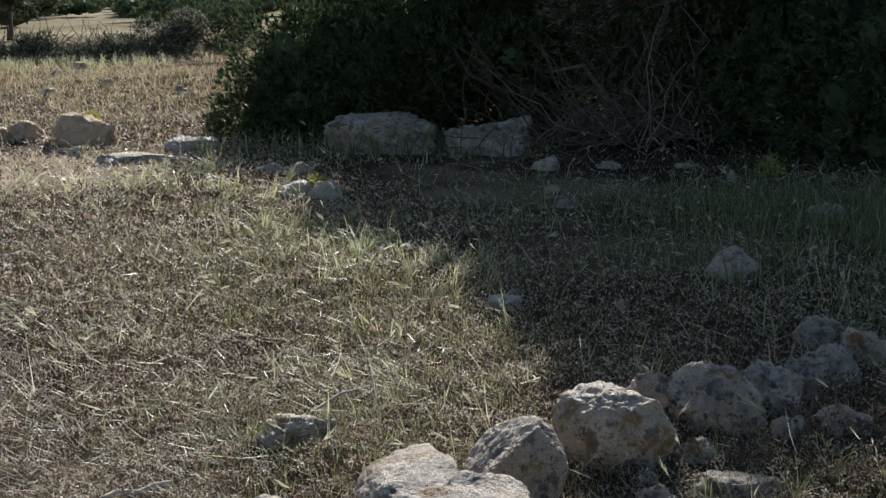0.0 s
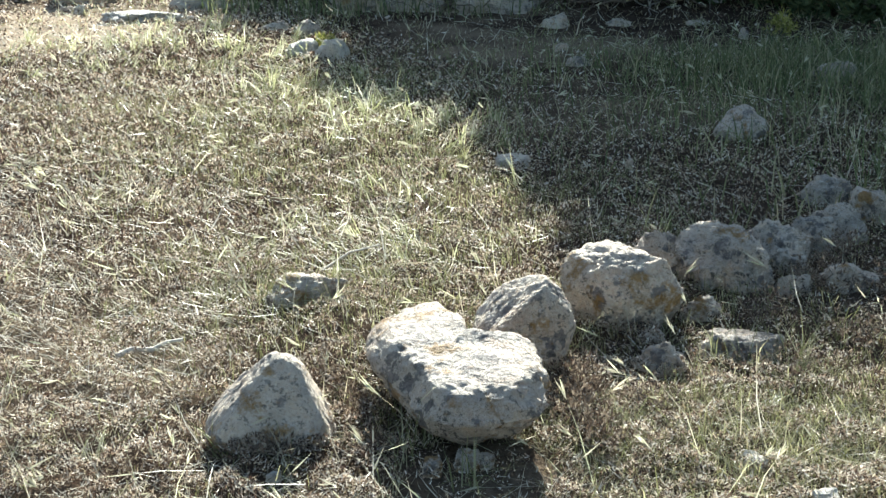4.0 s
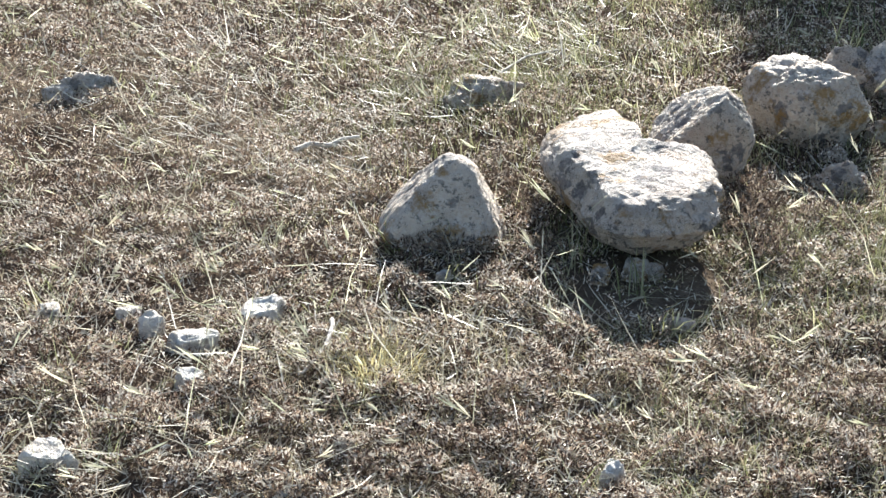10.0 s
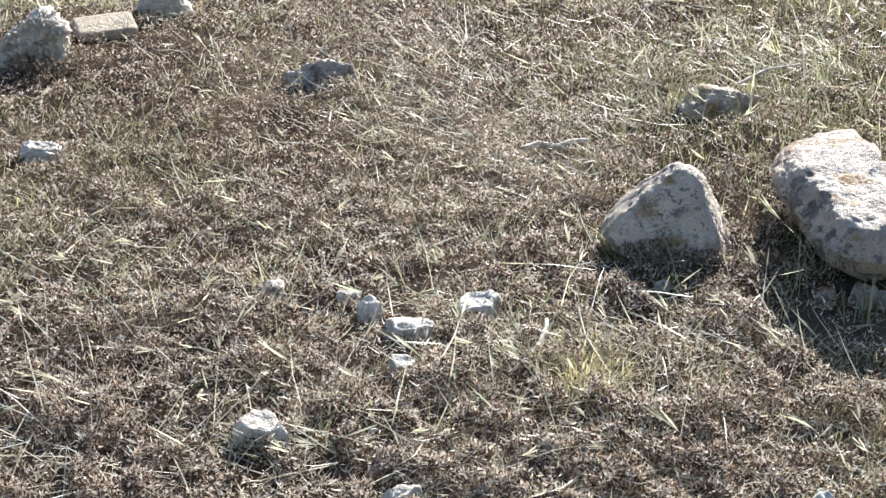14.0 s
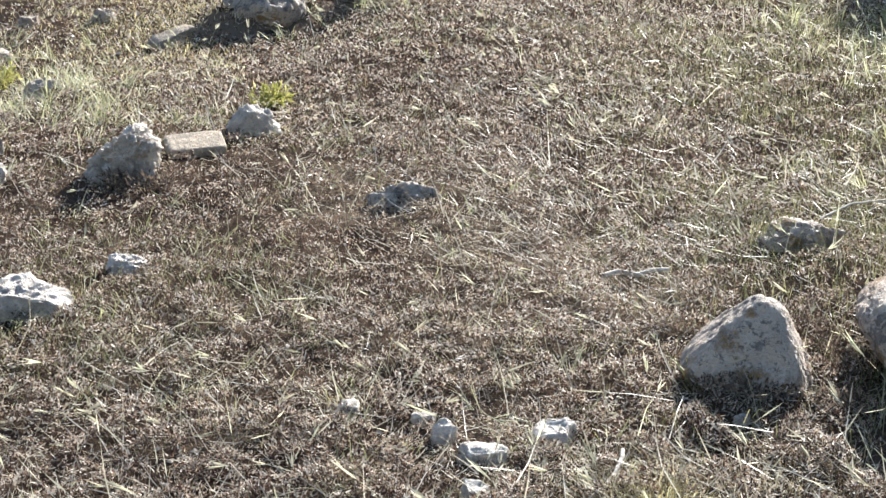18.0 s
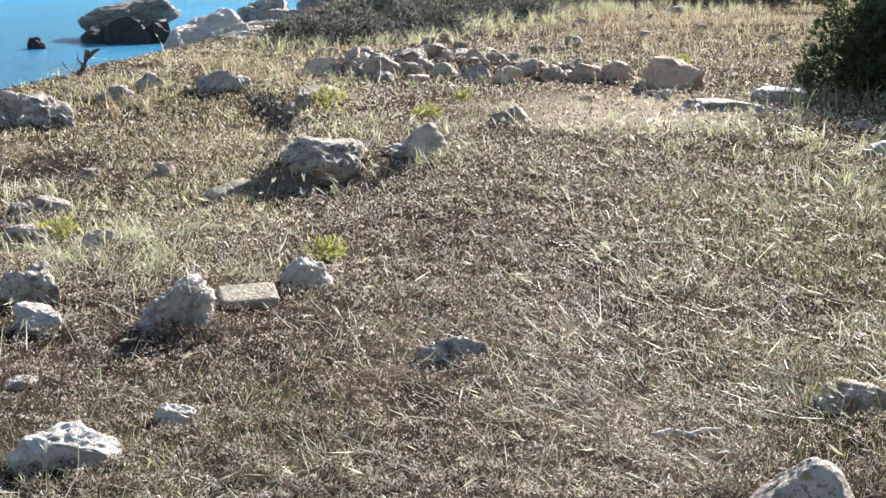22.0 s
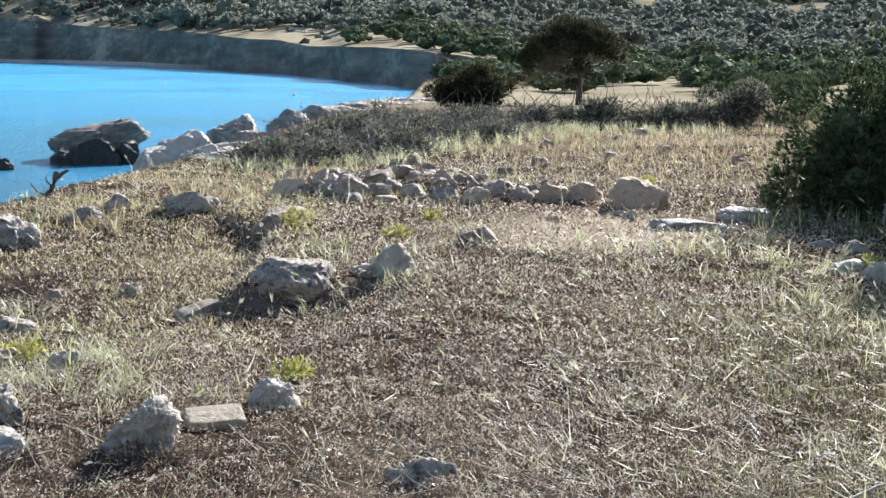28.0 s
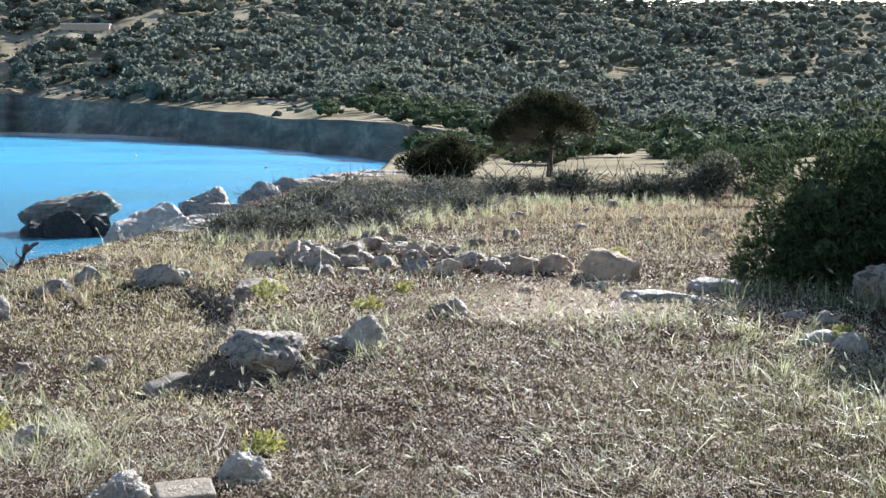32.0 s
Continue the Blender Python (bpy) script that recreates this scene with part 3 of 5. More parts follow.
for row in [(1.92, 12.0, 0.85, 0.6, 0.10), (2.50, 12.6, 0.55, 0.5, 0.13), (1.46, 12.73, 0.16, 0.12, 0.08)]:
    stone(row, STONE_WHITE, "flat outcrop of rock level with bare ground", "flat outcrops", "flat_rock", level=5, rough=1.3, crag=1.4, cuts=5, turn=0)

# to the left of the walk
stone((-1.28, 5.22, 0.33, 0.27, 0.22), STONE_WHITE, "craggy grey limestone lump with pale lichen in dry grass", "left stones", "boulder", level=6, rough=1.6, crag=1.3, square=0.8, lumpy=0.4, cuts=1, planes=[(-0.58, 0.05, 0.81, 0.42), (0.8, 0, 0.6, 0.95)], core=0.22, soft=0.12, turn=0)
stone((-1.06, 5.60, 0.24, 0.15, 0.05), STONE_SLAB, "smooth tan sandstone slab lying tilted on grass", "left stones", "stone_slab", level=4, square=0.25, cuts=0, rough=0.3, lumpy=0.04, crag=0.1, tilt=14, lift=0.015, core=0.3, turn=10)
stone((-1.14, 8.62, 0.53, 0.44, 0.24), STONE, "overhanging pitted limestone boulder above a shaded hollow", "left stones", "boulder", level=5, square=0.7, cuts=4, crag=0.9, lumpy=0.25, base=-0.085, under=0.18, core=0.18, planes=[(0.1, 0, 1, 0.75)])
stone((-1.55, 7.95, 0.34, 0.22, 0.10), STONE_SLAB, "smooth low rock in the shadow of a boulder", "left stones", "flat_rock", level=4, lumpy=0.25, crag=0.3, lift=0.02, turn=35)
stone((-0.55, 9.57, 0.33, 0.32, 0.23), STONE_WHITE, "pointed pale limestone block behind a boulder", "left stones", "boulder", level=5, crag=0.9, cuts=4, square=0.8, lumpy=0.3, planes=[(-0.6, 0, 0.8, 0.42), (0.8, -0.3, 0.5, 0.6)])
stone((-0.73, 9.50, 0.20, 0.20, 0.08), STONE_GREY, "grey limestone lump leaning on a paler block", "left stones", level=5, crag=1.3)
stone((-0.17, 4.91, 0.27, 0.2, 0.085), STONE_GREY, "dark craggy stone sunk in dry litter", "left stones", level=5, rough=1.5, crag=1.6)
LEFT_STONES = [(-0.86, 5.91, 0.25, 0.17, 0.13), (-1.29, 3.85, 0.33, 0.2, 0.11), (-1.03, 4.17, 0.14, 0.11, 0.06), (-1.95, 6.56, 0.22, 0.17, 0.14),
               (-1.99, 5.64, 0.25, 0.18, 0.16), (-1.81, 5.20, 0.22, 0.16, 0.10), (-1.66, 4.53, 0.13, 0.10, 0.03), (-2.36, 6.62, 0.23, 0.17, 0.12),
               (-2.47, 7.51, 0.26, 0.19, 0.07), (-2.59, 7.25, 0.16, 0.12, 0.10), (-2.15, 8.67, 0.15, 0.11, 0.09), (-2.56, 8.45, 0.14, 0.11, 0.08)]
for row in LEFT_STONES:
    stone(row, STONE_WHITE if row[0] > -1.85 else STONE, "rough pale limestone lump scattered on the grassy slope", "scattered stones", level=5, crag=1.3, cuts=6, lean=6, planes=[(0.1, -0.1, 1, 0.62)])
EDGE_STONES = [(-3.80, 11.13, 0.59, 0.44, 0.27), (-4.08, 10.93, 0.42, 0.32, 0.24), (-2.67, 13.30, 0.52, 0.39, 0.19), (-3.57, 12.71, 0.32, 0.24, 0.15),
               (-3.44, 13.43, 0.31, 0.23, 0.16), (-3.55, 10.9, 0.22, 0.2, 0.14), (-3.42, 10.75, 0.16, 0.13, 0.1)]
for row in EDGE_STONES:
    stone(row, STONE_GREY, "grey limestone block near the edge of the headland", "edge stones", "boulder", level=5, crag=1.3, cuts=8, square=0.6, lean=5)

# low rubble wall across the headland
WALL = [(-1.71, 11.32, 0.19, 0.14, 0.07), (-1.92, 14.64, 0.39, 0.29, 0.21), (-1.68, 15.35, 0.25, 0.19, 0.28),
        (-1.56, 16.04, 0.39, 0.29, 0.20), (-1.24, 14.58, 0.47, 0.35, 0.19), (-0.96, 14.83, 0.36, 0.27, 0.18), (-0.85, 13.84, 0.25, 0.19, 0.12),
        (-0.75, 18.25, 0.18, 0.14, 0.19), (-0.28, 14.04, 0.34, 0.25, 0.16), (-0.36, 15.69, 0.22, 0.17, 0.16), (-0.74, 16.04, 0.32, 0.24, 0.19),
        (0.03, 14.03, 0.28, 0.21, 0.19), (0.39, 16.76, 0.30, 0.23, 0.17), (0.25, 14.31, 0.32, 0.24, 0.19), (0.53, 14.19, 0.26, 0.19, 0.18)]
WALL_MORE = [(1.38, 12.86, 0.16, 0.12, 0.08), (0.74, 12.51, 0.15, 0.11, 0.08), (0.08, 10.98, 0.42, 0.28, 0.17),
             (-1.20, 14.07, 0.23, 0.17, 0.13), (-0.60, 14.49, 0.32, 0.24, 0.16), (-1.21, 16.70, 0.27, 0.20, 0.15), (-0.20, 16.87, 0.27, 0.20, 0.14),
             (2.34, 23.10, 0.28, 0.21, 0.11), (-0.96, 18.01, 0.26, 0.19, 0.17), (-0.53, 17.60, 0.21, 0.16, 0.15), (-0.02, 16.16, 0.23, 0.17, 0.13),
             (-2.11, 16.81, 0.27, 0.21, 0.12)]
stone((-1.64, 12.27, 0.40, 0.40, 0.16), STONE_RUBBLE, "blocky limestone at the end of a fallen dry wall", "rubble wall", "wall_block", level=5, cuts=2, square=0.5, lumpy=0.12, crag=0.5, turn=0)
for x, y, w, d, h in WALL + WALL_MORE:
    stone((x, y, w * 0.95, d, h * 0.88), (STONE_RUBBLE, STONE_RUBBLE, STONE_OCHRE, STONE_RUBBLE, STONE)[COUNT[0] % 5], "angular limestone rubble of a fallen dry wall", "rubble wall", level=4, cuts=10, square=0.5, lean=14, crag=0.6, lumpy=0.18)
rng = np.random.default_rng(77)
for i in range(120):
    t = rng.random()
    s = rng.uniform(0.08, 0.27) * (0.7 + 0.3 * rng.random())
    row = (-2.0 + 2.7 * t + rng.normal() * 0.08, 14.75 - 0.6 * t + abs(rng.normal()) * 1.2, s, s * 0.8, s * rng.uniform(0.4, 0.75))
    stone(row, (STONE_RUBBLE, STONE_RUBBLE, STONE_OCHRE, STONE_RUBBLE, STONE)[i % 5], "small angular limestone rubble of a fallen dry wall", "rubble wall", level=3 if s < 0.18 else 4, cuts=10, square=0.5, lean=20, crag=0.6, lumpy=0.18)
for row in [(0.82, 14.03, 0.36, 0.28, 0.21), (1.16, 14.05, 0.42, 0.30, 0.22), (1.64, 13.66, 0.60, 0.42, 0.30)]:
    stone(row, STONE_OCHRE, "ochre sandstone block at the end of the rubble wall", "rubble wall", "wall_block", level=5, cuts=5, square=0.5, turn=0, rough=1.0, lumpy=0.3, crag=0.9,
          planes=[(0.42, 0, 1, 0.62)])

for row in [(1.9, 19.5, 0.24, 0.2, 0.12), (2.9, 21.0, 0.2, 0.16, 0.1), (1.2, 22.0, 0.28, 0.2, 0.12), (3.6, 19.0, 0.22, 0.18, 0.1), (0.9, 18.2, 0.24, 0.2, 0.14), (3.0, 25.0, 0.3, 0.22, 0.14)]:
    stone(row, STONE_RUBBLE, "weathered stone half hidden in golden grass", "field stones", level=3)

# shore rocks
def shore_rock(name, a, r, w, h, z, material, label, category="rock", **kw):
    COUNT[0] += 1
    x, y = r * math.sin(radians(a)), r * math.cos(radians(a))
    ob = new(name, stone_mesh(w, w * 0.8, h, COUNT[0], material, 5, crag=0.6, **kw))
    ob.matrix_basis = pose(x, y, z, 0, 0, -a)
    return tagged(ob, label, category, "shore rocks")


shore_rock("shore_rock", -11.9, 21.5, 1.25, 0.86, -0.55, STONE_WHITE, "white craggy limestone outcrop on the shore", rough=0.9, square=0.62, cuts=3, lumpy=0.15, planes=[(-0.45, 0, 0.9, 0.66)])
shore_rock("shore_rock", -9.9, 30.0, 1.35, 0.95, -0.80, STONE_GREY, "grey limestone crag above the water", rough=1.2, square=0.6, cuts=3, lumpy=0.2, planes=[(-0.28, 0, 0.96, 0.62)])
shore_rock("shore_rock", -7.5, 42.0, 1.3, 0.80, -1.05, STONE_GREY, "grey limestone crag above the water", rough=1.0, square=0.8, cuts=4, planes=[(-0.5, 0, 0.86, 0.45)])
shore_rock("shore_rock", -6.4, 48.0, 1.3, 0.72, -1.10, STONE_GREY, "grey limestone crag beside low shrubs", rough=1.0, square=0.8, cuts=4)
for a, r, w, h, z in [(-11.0, 20.3, 0.5, 0.30, -0.12), (-13.3, 19.8, 0.3, 0.2, -0.12), (-10.5, 19.9, 0.9, 0.14, -0.06), (-9.9, 21.4, 0.9, 0.16, -0.10), (-9.5, 22.8, 0.9, 0.18, -0.12)]:
    shore_rock("shore_rock", a, r, w, h, z, STONE_WHITE, "pale broken limestone shelf along the shore", rough=1.2, lumpy=0.3)
for a, r, w, h, z in [(-8.8, 26.5, 1.0, 0.22, -0.22), (-5.4, 52.0, 2.2, 0.26, -0.85), (-4.5, 60.0, 2.4, 0.26, -1.05), (-3.6, 68.0, 2.8, 0.28, -1.25), (-2.9, 80.0, 3.4, 0.3, -1.6), (-1.6, 86.0, 4.0, 0.3, -1.75)]:
    shore_rock("shore_rock", a, r, w, h, z, STONE_RUBBLE, "low tan rock shelf along the shore", rough=1.0, lumpy=0.3)


def overhang(p):
    """The high end leans out over the water."""
    p = p.copy()
    p[:, 0] += 0.16 * np.clip(p[:, 2] + 0.2, 0, None) * (p[:, 0] > -0.2)
    p[:, 0] -= 0.30 * np.clip(-p[:, 2] - 0.1, 0, None) * (p[:, 0] > 0)
    return p


shore_rock("sea_rock", -14.97, 78, 5.5, 2.35, SEA_Z - 0.1, STONE_STACK, "tan and grey limestone rock standing in the sea", rough=1.2, square=1.0, cuts=3, lumpy=0.3, core=0.12,
           planes=[(-0.52, 0, 0.85, 0.44)], shape=overhang, soft=0.2)
shore_rock("sea_ledge", -16.0, 75, 2.4, 0.95, SEA_Z - 0.1, STONE_SEA, "dark wet ledge of rock in the sea", rough=0.9, cuts=4)
shore_rock("sea_ledge", -15.1, 74.5, 2.5, 1.45, SEA_Z - 0.1, STONE_SEA, "dark wet ledge of rock in the sea", rough=0.9, cuts=4)
shore_rock("sea_ledge", -13.9, 74.5, 1.6, 1.25, SEA_Z - 0.1, STONE_SEA, "dark wet ledge of rock in the sea", rough=0.9, cuts=4)
shore_rock("sea_ledge", -18.6, 72, 0.9, 0.7, SEA_Z - 0.1, STONE_SEA, "small dark rock awash in the sea", rough=1.2)


# ---- grass and litter ----
def bare_shadow_soil(x, y):
    """Bare earth, cleared where the large boulder's shadow falls to deepen it; ragged edge."""
    return ((x - 1.17) / 0.21) ** 2 + ((y - 2.90) / 0.18) ** 2 < 0.45 + 1.1 * fbm(x * 14, y * 14, 3, 77)


def scatter(n, r0, r1, seed, a0=-23.0, a1=42.0, clump=0.0, patch=0.8):
    """Points thinning out with distance; clump leaves gaps."""
    rng = np.random.default_rng(seed)
    r = np.exp(rng.uniform(math.log(r0), math.log(r1), n))
    a = rng.uniform(a0, a1, n)
    x, y = r * np.sin(np.radians(a)), r * np.cos(np.radians(a))
    ok = (r < near_shore(a) - 0.2) & (fbm(x * patch, y * patch, 4, seed) > clump) & ~(bare_shadow_soil(x, y) & (rng.random(n) < 0.75))
    return x[ok], y[ok], rng


def blades(x, y, z, length, width, azim, lean, curl, rng):
    """Bent blades of five points: foot, middle and tip."""
    n = len(x)
    ca, sa = np.cos(azim), np.sin(azim)
    face = azim + np.pi / 2 + rng.uniform(-0.9, 0.9, n)
    side = np.stack([np.cos(face), np.sin(face), rng.uniform(-0.3, 0.3, n)], -1) * (width / 2)[:, None]
    foot = np.stack([x, y, z - 0.005], -1)
    d1 = np.stack([ca * np.sin(lean), sa * np.sin(lean), np.cos(lean)], -1)
    l2 = lean + curl
    d2 = np.stack([ca * np.sin(l2), sa * np.sin(l2), np.cos(l2)], -1)
    mid = foot + d1 * (length * 0.55)[:, None]
    tip = mid + d2 * (length * 0.45)[:, None]
    tip[:, 2] = np.maximum(tip[:, 2], z + 0.004)
    v = np.stack([foot - side, foot + side, mid + side * 0.8, mid - side * 0.8, tip], 1)
    b = np.arange(n)[:, None] * 5
    return v.reshape(-1, 3), [b + [0, 1, 2, 3], b + [3, 2, 4]], tip, d2


def stuff(name, verts, faces, material, label, category, smooth=False):
    return tagged(new(name, mesh_of(name, verts, faces, material, smooth)), label, category, kind="stuff")


# fine broken litter that covers the soil
def tuft(x, y):
    """Small cushions of dried plants in larger drifts, with hollows between."""
    drift = 0.55 + 1.5 * np.clip(fbm(x * 3.6, y * 3.6, 3, 72) - 0.32, 0, 0.5)
    return np.clip(fbm(x * 17, y * 17, 2, 71) - 0.38, 0, None) * drift * np.clip(1.4 - np.hypot(x, y) / 20, 0.3, 1)


x, y, rng = scatter(1350000, 1.85, 20, 11)
bare = np.clip(1.5 - np.hypot(x - 1.1, (y - 12.0) * 0.9) / 1.7 - fbm(x * 1.5, y * 1.5, 3, 73) * 0.6, 0, 0.75)
bare = np.maximum(bare, 0.8 * np.clip((x - 2.7 - 0.1 * (y - 5)) / 0.6, 0, 1) * np.clip((y - 4.9) / 1.5, 0, 1))  # thinned across the junipers' shade, so the ground there also turns darker
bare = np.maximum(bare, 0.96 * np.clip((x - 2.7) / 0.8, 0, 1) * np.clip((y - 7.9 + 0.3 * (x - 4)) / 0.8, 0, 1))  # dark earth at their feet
bare = np.maximum(bare, 0.55 * np.clip((-1.2 - x) / 0.5, 0, 1) * np.clip((y - 6.3) / 1.0, 0, 1))  # finer turf on the seaward slope
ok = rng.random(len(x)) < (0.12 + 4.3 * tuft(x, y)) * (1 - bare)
x, y = x[ok], y[ok]
n, z = len(x), land(x, y) + 0.09 * tuft(x, y)
far = np.clip(np.hypot(x, y) / 5.6, 0.75, 2.4)
foot = np.stack([x, y, z + rng.uniform(-0.002, 0.016, n)], -1)
way = np.stack([rng.normal(size=n), rng.normal(size=n), rng.uniform(0.0, 1.6, n)], -1)
way *= (rng.uniform(0.008, 0.021, n) * far / np.linalg.norm(way, axis=1))[:, None]
side = np.cross(way, rng.normal(size=(n, 3)))
side *= (rng.uniform(0.0014, 0.0036, n) * far / np.linalg.norm(side, axis=1))[:, None]
bit = np.stack([foot - side, foot + side, foot + way], 1).reshape(-1, 3)
stuff("litter", bit, [np.arange(n * 3).reshape(-1, 3)], LITTER, "curled brown mat of dried clover and grass", "litter")

# the same mat, coarser, goes on round and behind the camera
rng = np.random.default_rng(40)
n = 110000
r, a = 0.3 + 7.7 * np.sqrt(rng.random(n)), rng.uniform(-180, 180, n)
ok = ~((a > -23) & (a < 42) & (r > 1.85)) & (r < near_shore(a) - 0.2)
x, y = (r * np.sin(np.radians(a)))[ok], (r * np.cos(np.radians(a)))[ok]
n = len(x)
foot = np.stack([x, y, land(x, y) + rng.uniform(0.0, 0.02, n)], -1)
way = np.stack([rng.normal(size=n), rng.normal(size=n), rng.uniform(0.0, 0.9, n)], -1)
way *= (rng.uniform(0.02, 0.06, n) / np.linalg.norm(way, axis=1))[:, None]
side = np.cross(way, rng.normal(size=(n, 3)))
side *= (rng.uniform(0.004, 0.010, n) / np.linalg.norm(side, axis=1))[:, None]
stuff("litter_around", np.stack([foot - side, foot + side, foot + way], 1).reshape(-1, 3), [np.arange(n * 3).reshape(-1, 3)], LITTER, "curled brown mat of dried clover and grass", "litter")
rng = np.random.default_rng(38)
n = 26000
r, a = np.sqrt(rng.uniform(0.02, 196, n)), np.radians(rng.uniform(0, 360, n))
x, y = r * np.sin(a), r * np.cos(a)
deg = bearing(x, y)
ok = ~((deg > -23) & (deg < 42) & (r > 1.85)) & (r < near_shore(deg) - 0.2)
x, y = x[ok], y[ok]
n, az = len(x), rng.uniform(0, 6.3, len(x))
v, f, _, _ = blades(x, y, land(x, y), rng.uniform(0.03, 0.10, n), rng.uniform(0.003, 0.008, n), az, rng.uniform(0.4, 1.5, n), rng.uniform(-0.2, 0.6, n), rng)
stuff("dry_grass_around", v, f, STRAW, "short dry straw-coloured grass on the headland", "grass")

# short dry blades
x, y, rng = scatter(54000, 1.85, 28, 12, clump=0.27)
n, dist = len(x), np.hypot(x, y)
az = rng.uniform(0, 2 * np.pi, n)
v, f, _, _ = blades(x, y, land(x, y), rng.uniform(0.02, 0.07, n) * np.clip(dist / 6, 0.9, 1.4), rng.uniform(0.0016, 0.0034, n) * np.clip(dist / 4, 0.9, 3), az, rng.uniform(0.5, 1.5, n), rng.uniform(-0.2, 0.6, n), rng)
stuff("short_dry_grass", v, f, STRAW, "short dry straw-coloured grass on the headland", "grass")

# drifts of bleached blades lying over the litter
rng = np.random.default_rng(39)
cx, cy, cs, ck = np.array([(0.35, 4.6, 0.22, 340), (0.62, 4.1, 0.2, 280), (0.85, 4.35, 0.2, 240), (0.15, 5.4, 0.3, 420), (1.5, 4.9, 0.3, 420), (0.3, 6.6, 0.4, 420), (1.0, 6.0, 0.4, 420), (1.1, 8.0, 0.6, 460), (0.2, 9.4, 0.6, 420), (1.2, 10.8, 0.5, 420)]).T
x, y, s_ = (np.repeat(c, ck.astype(int)) for c in (cx, cy, cs))
n = len(x)
x, y = x + rng.normal(size=n) * s_, y + rng.normal(size=n) * s_ * 1.3
v, f, _, _ = blades(x, y, land(x, y) + 0.02, rng.uniform(0.04, 0.14, n), rng.uniform(0.0016, 0.003, n) * np.clip(np.hypot(x, y) / 4, 1, 2), rng.normal(2.6, 1.2, n), rng.uniform(1.05, 1.5, n), rng.uniform(-0.3, 0.4, n), rng)
stuff("lying_straw", v, f, STRAW_PALE, "drifts of bleached grass blades lying on litter", "grass")

# pale crumbs of straw that lie flat on the near litter
x, y, rng = scatter(24000, 1.85, 4.0, 37)
n = len(x)
v, f, _, _ = blades(x, y, land(x, y) + 0.012 + 0.09 * tuft(x, y), rng.uniform(0.012, 0.045, n), rng.uniform(0.0016, 0.0034, n), rng.uniform(0, 6.3, n), rng.uniform(1.0, 1.5, n), rng.uniform(-0.4, 0.3, n), rng)
stuff("straw_crumbs", v, f, STRAW_PALE, "pale broken straw lying flat on litter", "litter")

# olive tinted low grass in patches
x, y, rng = scatter(90000, 1.9, 26, 13, clump=0.53, patch=1.0)
n, dist = len(x), np.hypot(x, y)
v, f, _, _ = blades(x, y, land(x, y), rng.uniform(0.03, 0.10, n) * np.clip(dist / 7, 0.9, 1.6), rng.uniform(0.0016, 0.003, n) * np.clip(dist / 4, 0.9, 3), rng.uniform(0, 2 * np.pi, n), rng.uniform(0.4, 1.4, n), rng.uniform(0, 0.7, n), rng)
stuff("olive_grass", v, f, OLIVE, "fading olive-green grass in loose patches", "grass")

# long bleached stems, many lying, with ears
x, y, rng = scatter(6200, 2.3, 24, 14, clump=0.44, patch=1.3)
ok = rng.random(len(x)) < np.clip(np.hypot(x, y) / 4.6, 0.3, 1)
x, y = x[ok], y[ok]
n, dist = len(x), np.hypot(x, y)
az = np.where(rng.random(n) < 0.5, rng.normal(2.5, 0.9, n), rng.uniform(0, 2 * np.pi, n))
lean = np.where(rng.random(n) < 0.9, rng.uniform(1.25, 1.54, n), rng.uniform(0.3, 1.0, n))
v, f, tip, way = blades(x, y, land(x, y) + 0.02, rng.uniform(0.06, 0.24, n), rng.uniform(0.002, 0.0042, n) * np.clip(dist / 4, 0.9, 2.5), az, lean, rng.uniform(-0.5, 0.4, n), rng)
stuff("straw_stems", v, f, STRAW_PALE, "long bleached grass stems, many lying flat", "grass")
pick = rng.random(n) < 0.36
tip, way = tip[pick], way[pick]
n = len(tip)
side = np.cross(way, rng.normal(size=(n, 3)))
side *= (rng.uniform(0.0014, 0.0032, n) * np.clip(dist[pick] / 5, 0.9, 1.6) / np.linalg.norm(side, axis=1))[:, None]
size = (rng.uniform(0.04, 0.085, n) * np.clip(dist[pick] / 7, 1, 1.4))[:, None]
ear = np.stack([tip - way * size * 0.3, tip + side, tip - side, tip + way * size * 0.4 + side * 0.7, tip + way * size * 0.4 - side * 0.7, tip + way * size], 1).reshape(-1, 3)
b = np.arange(n)[:, None] * 6
stuff("grass_ears", ear, [b + [0, 1, 2], b + [1, 3, 4, 2], b + [4, 3, 5]], EAR, "pale dry brome ears on thin stems", "grass")


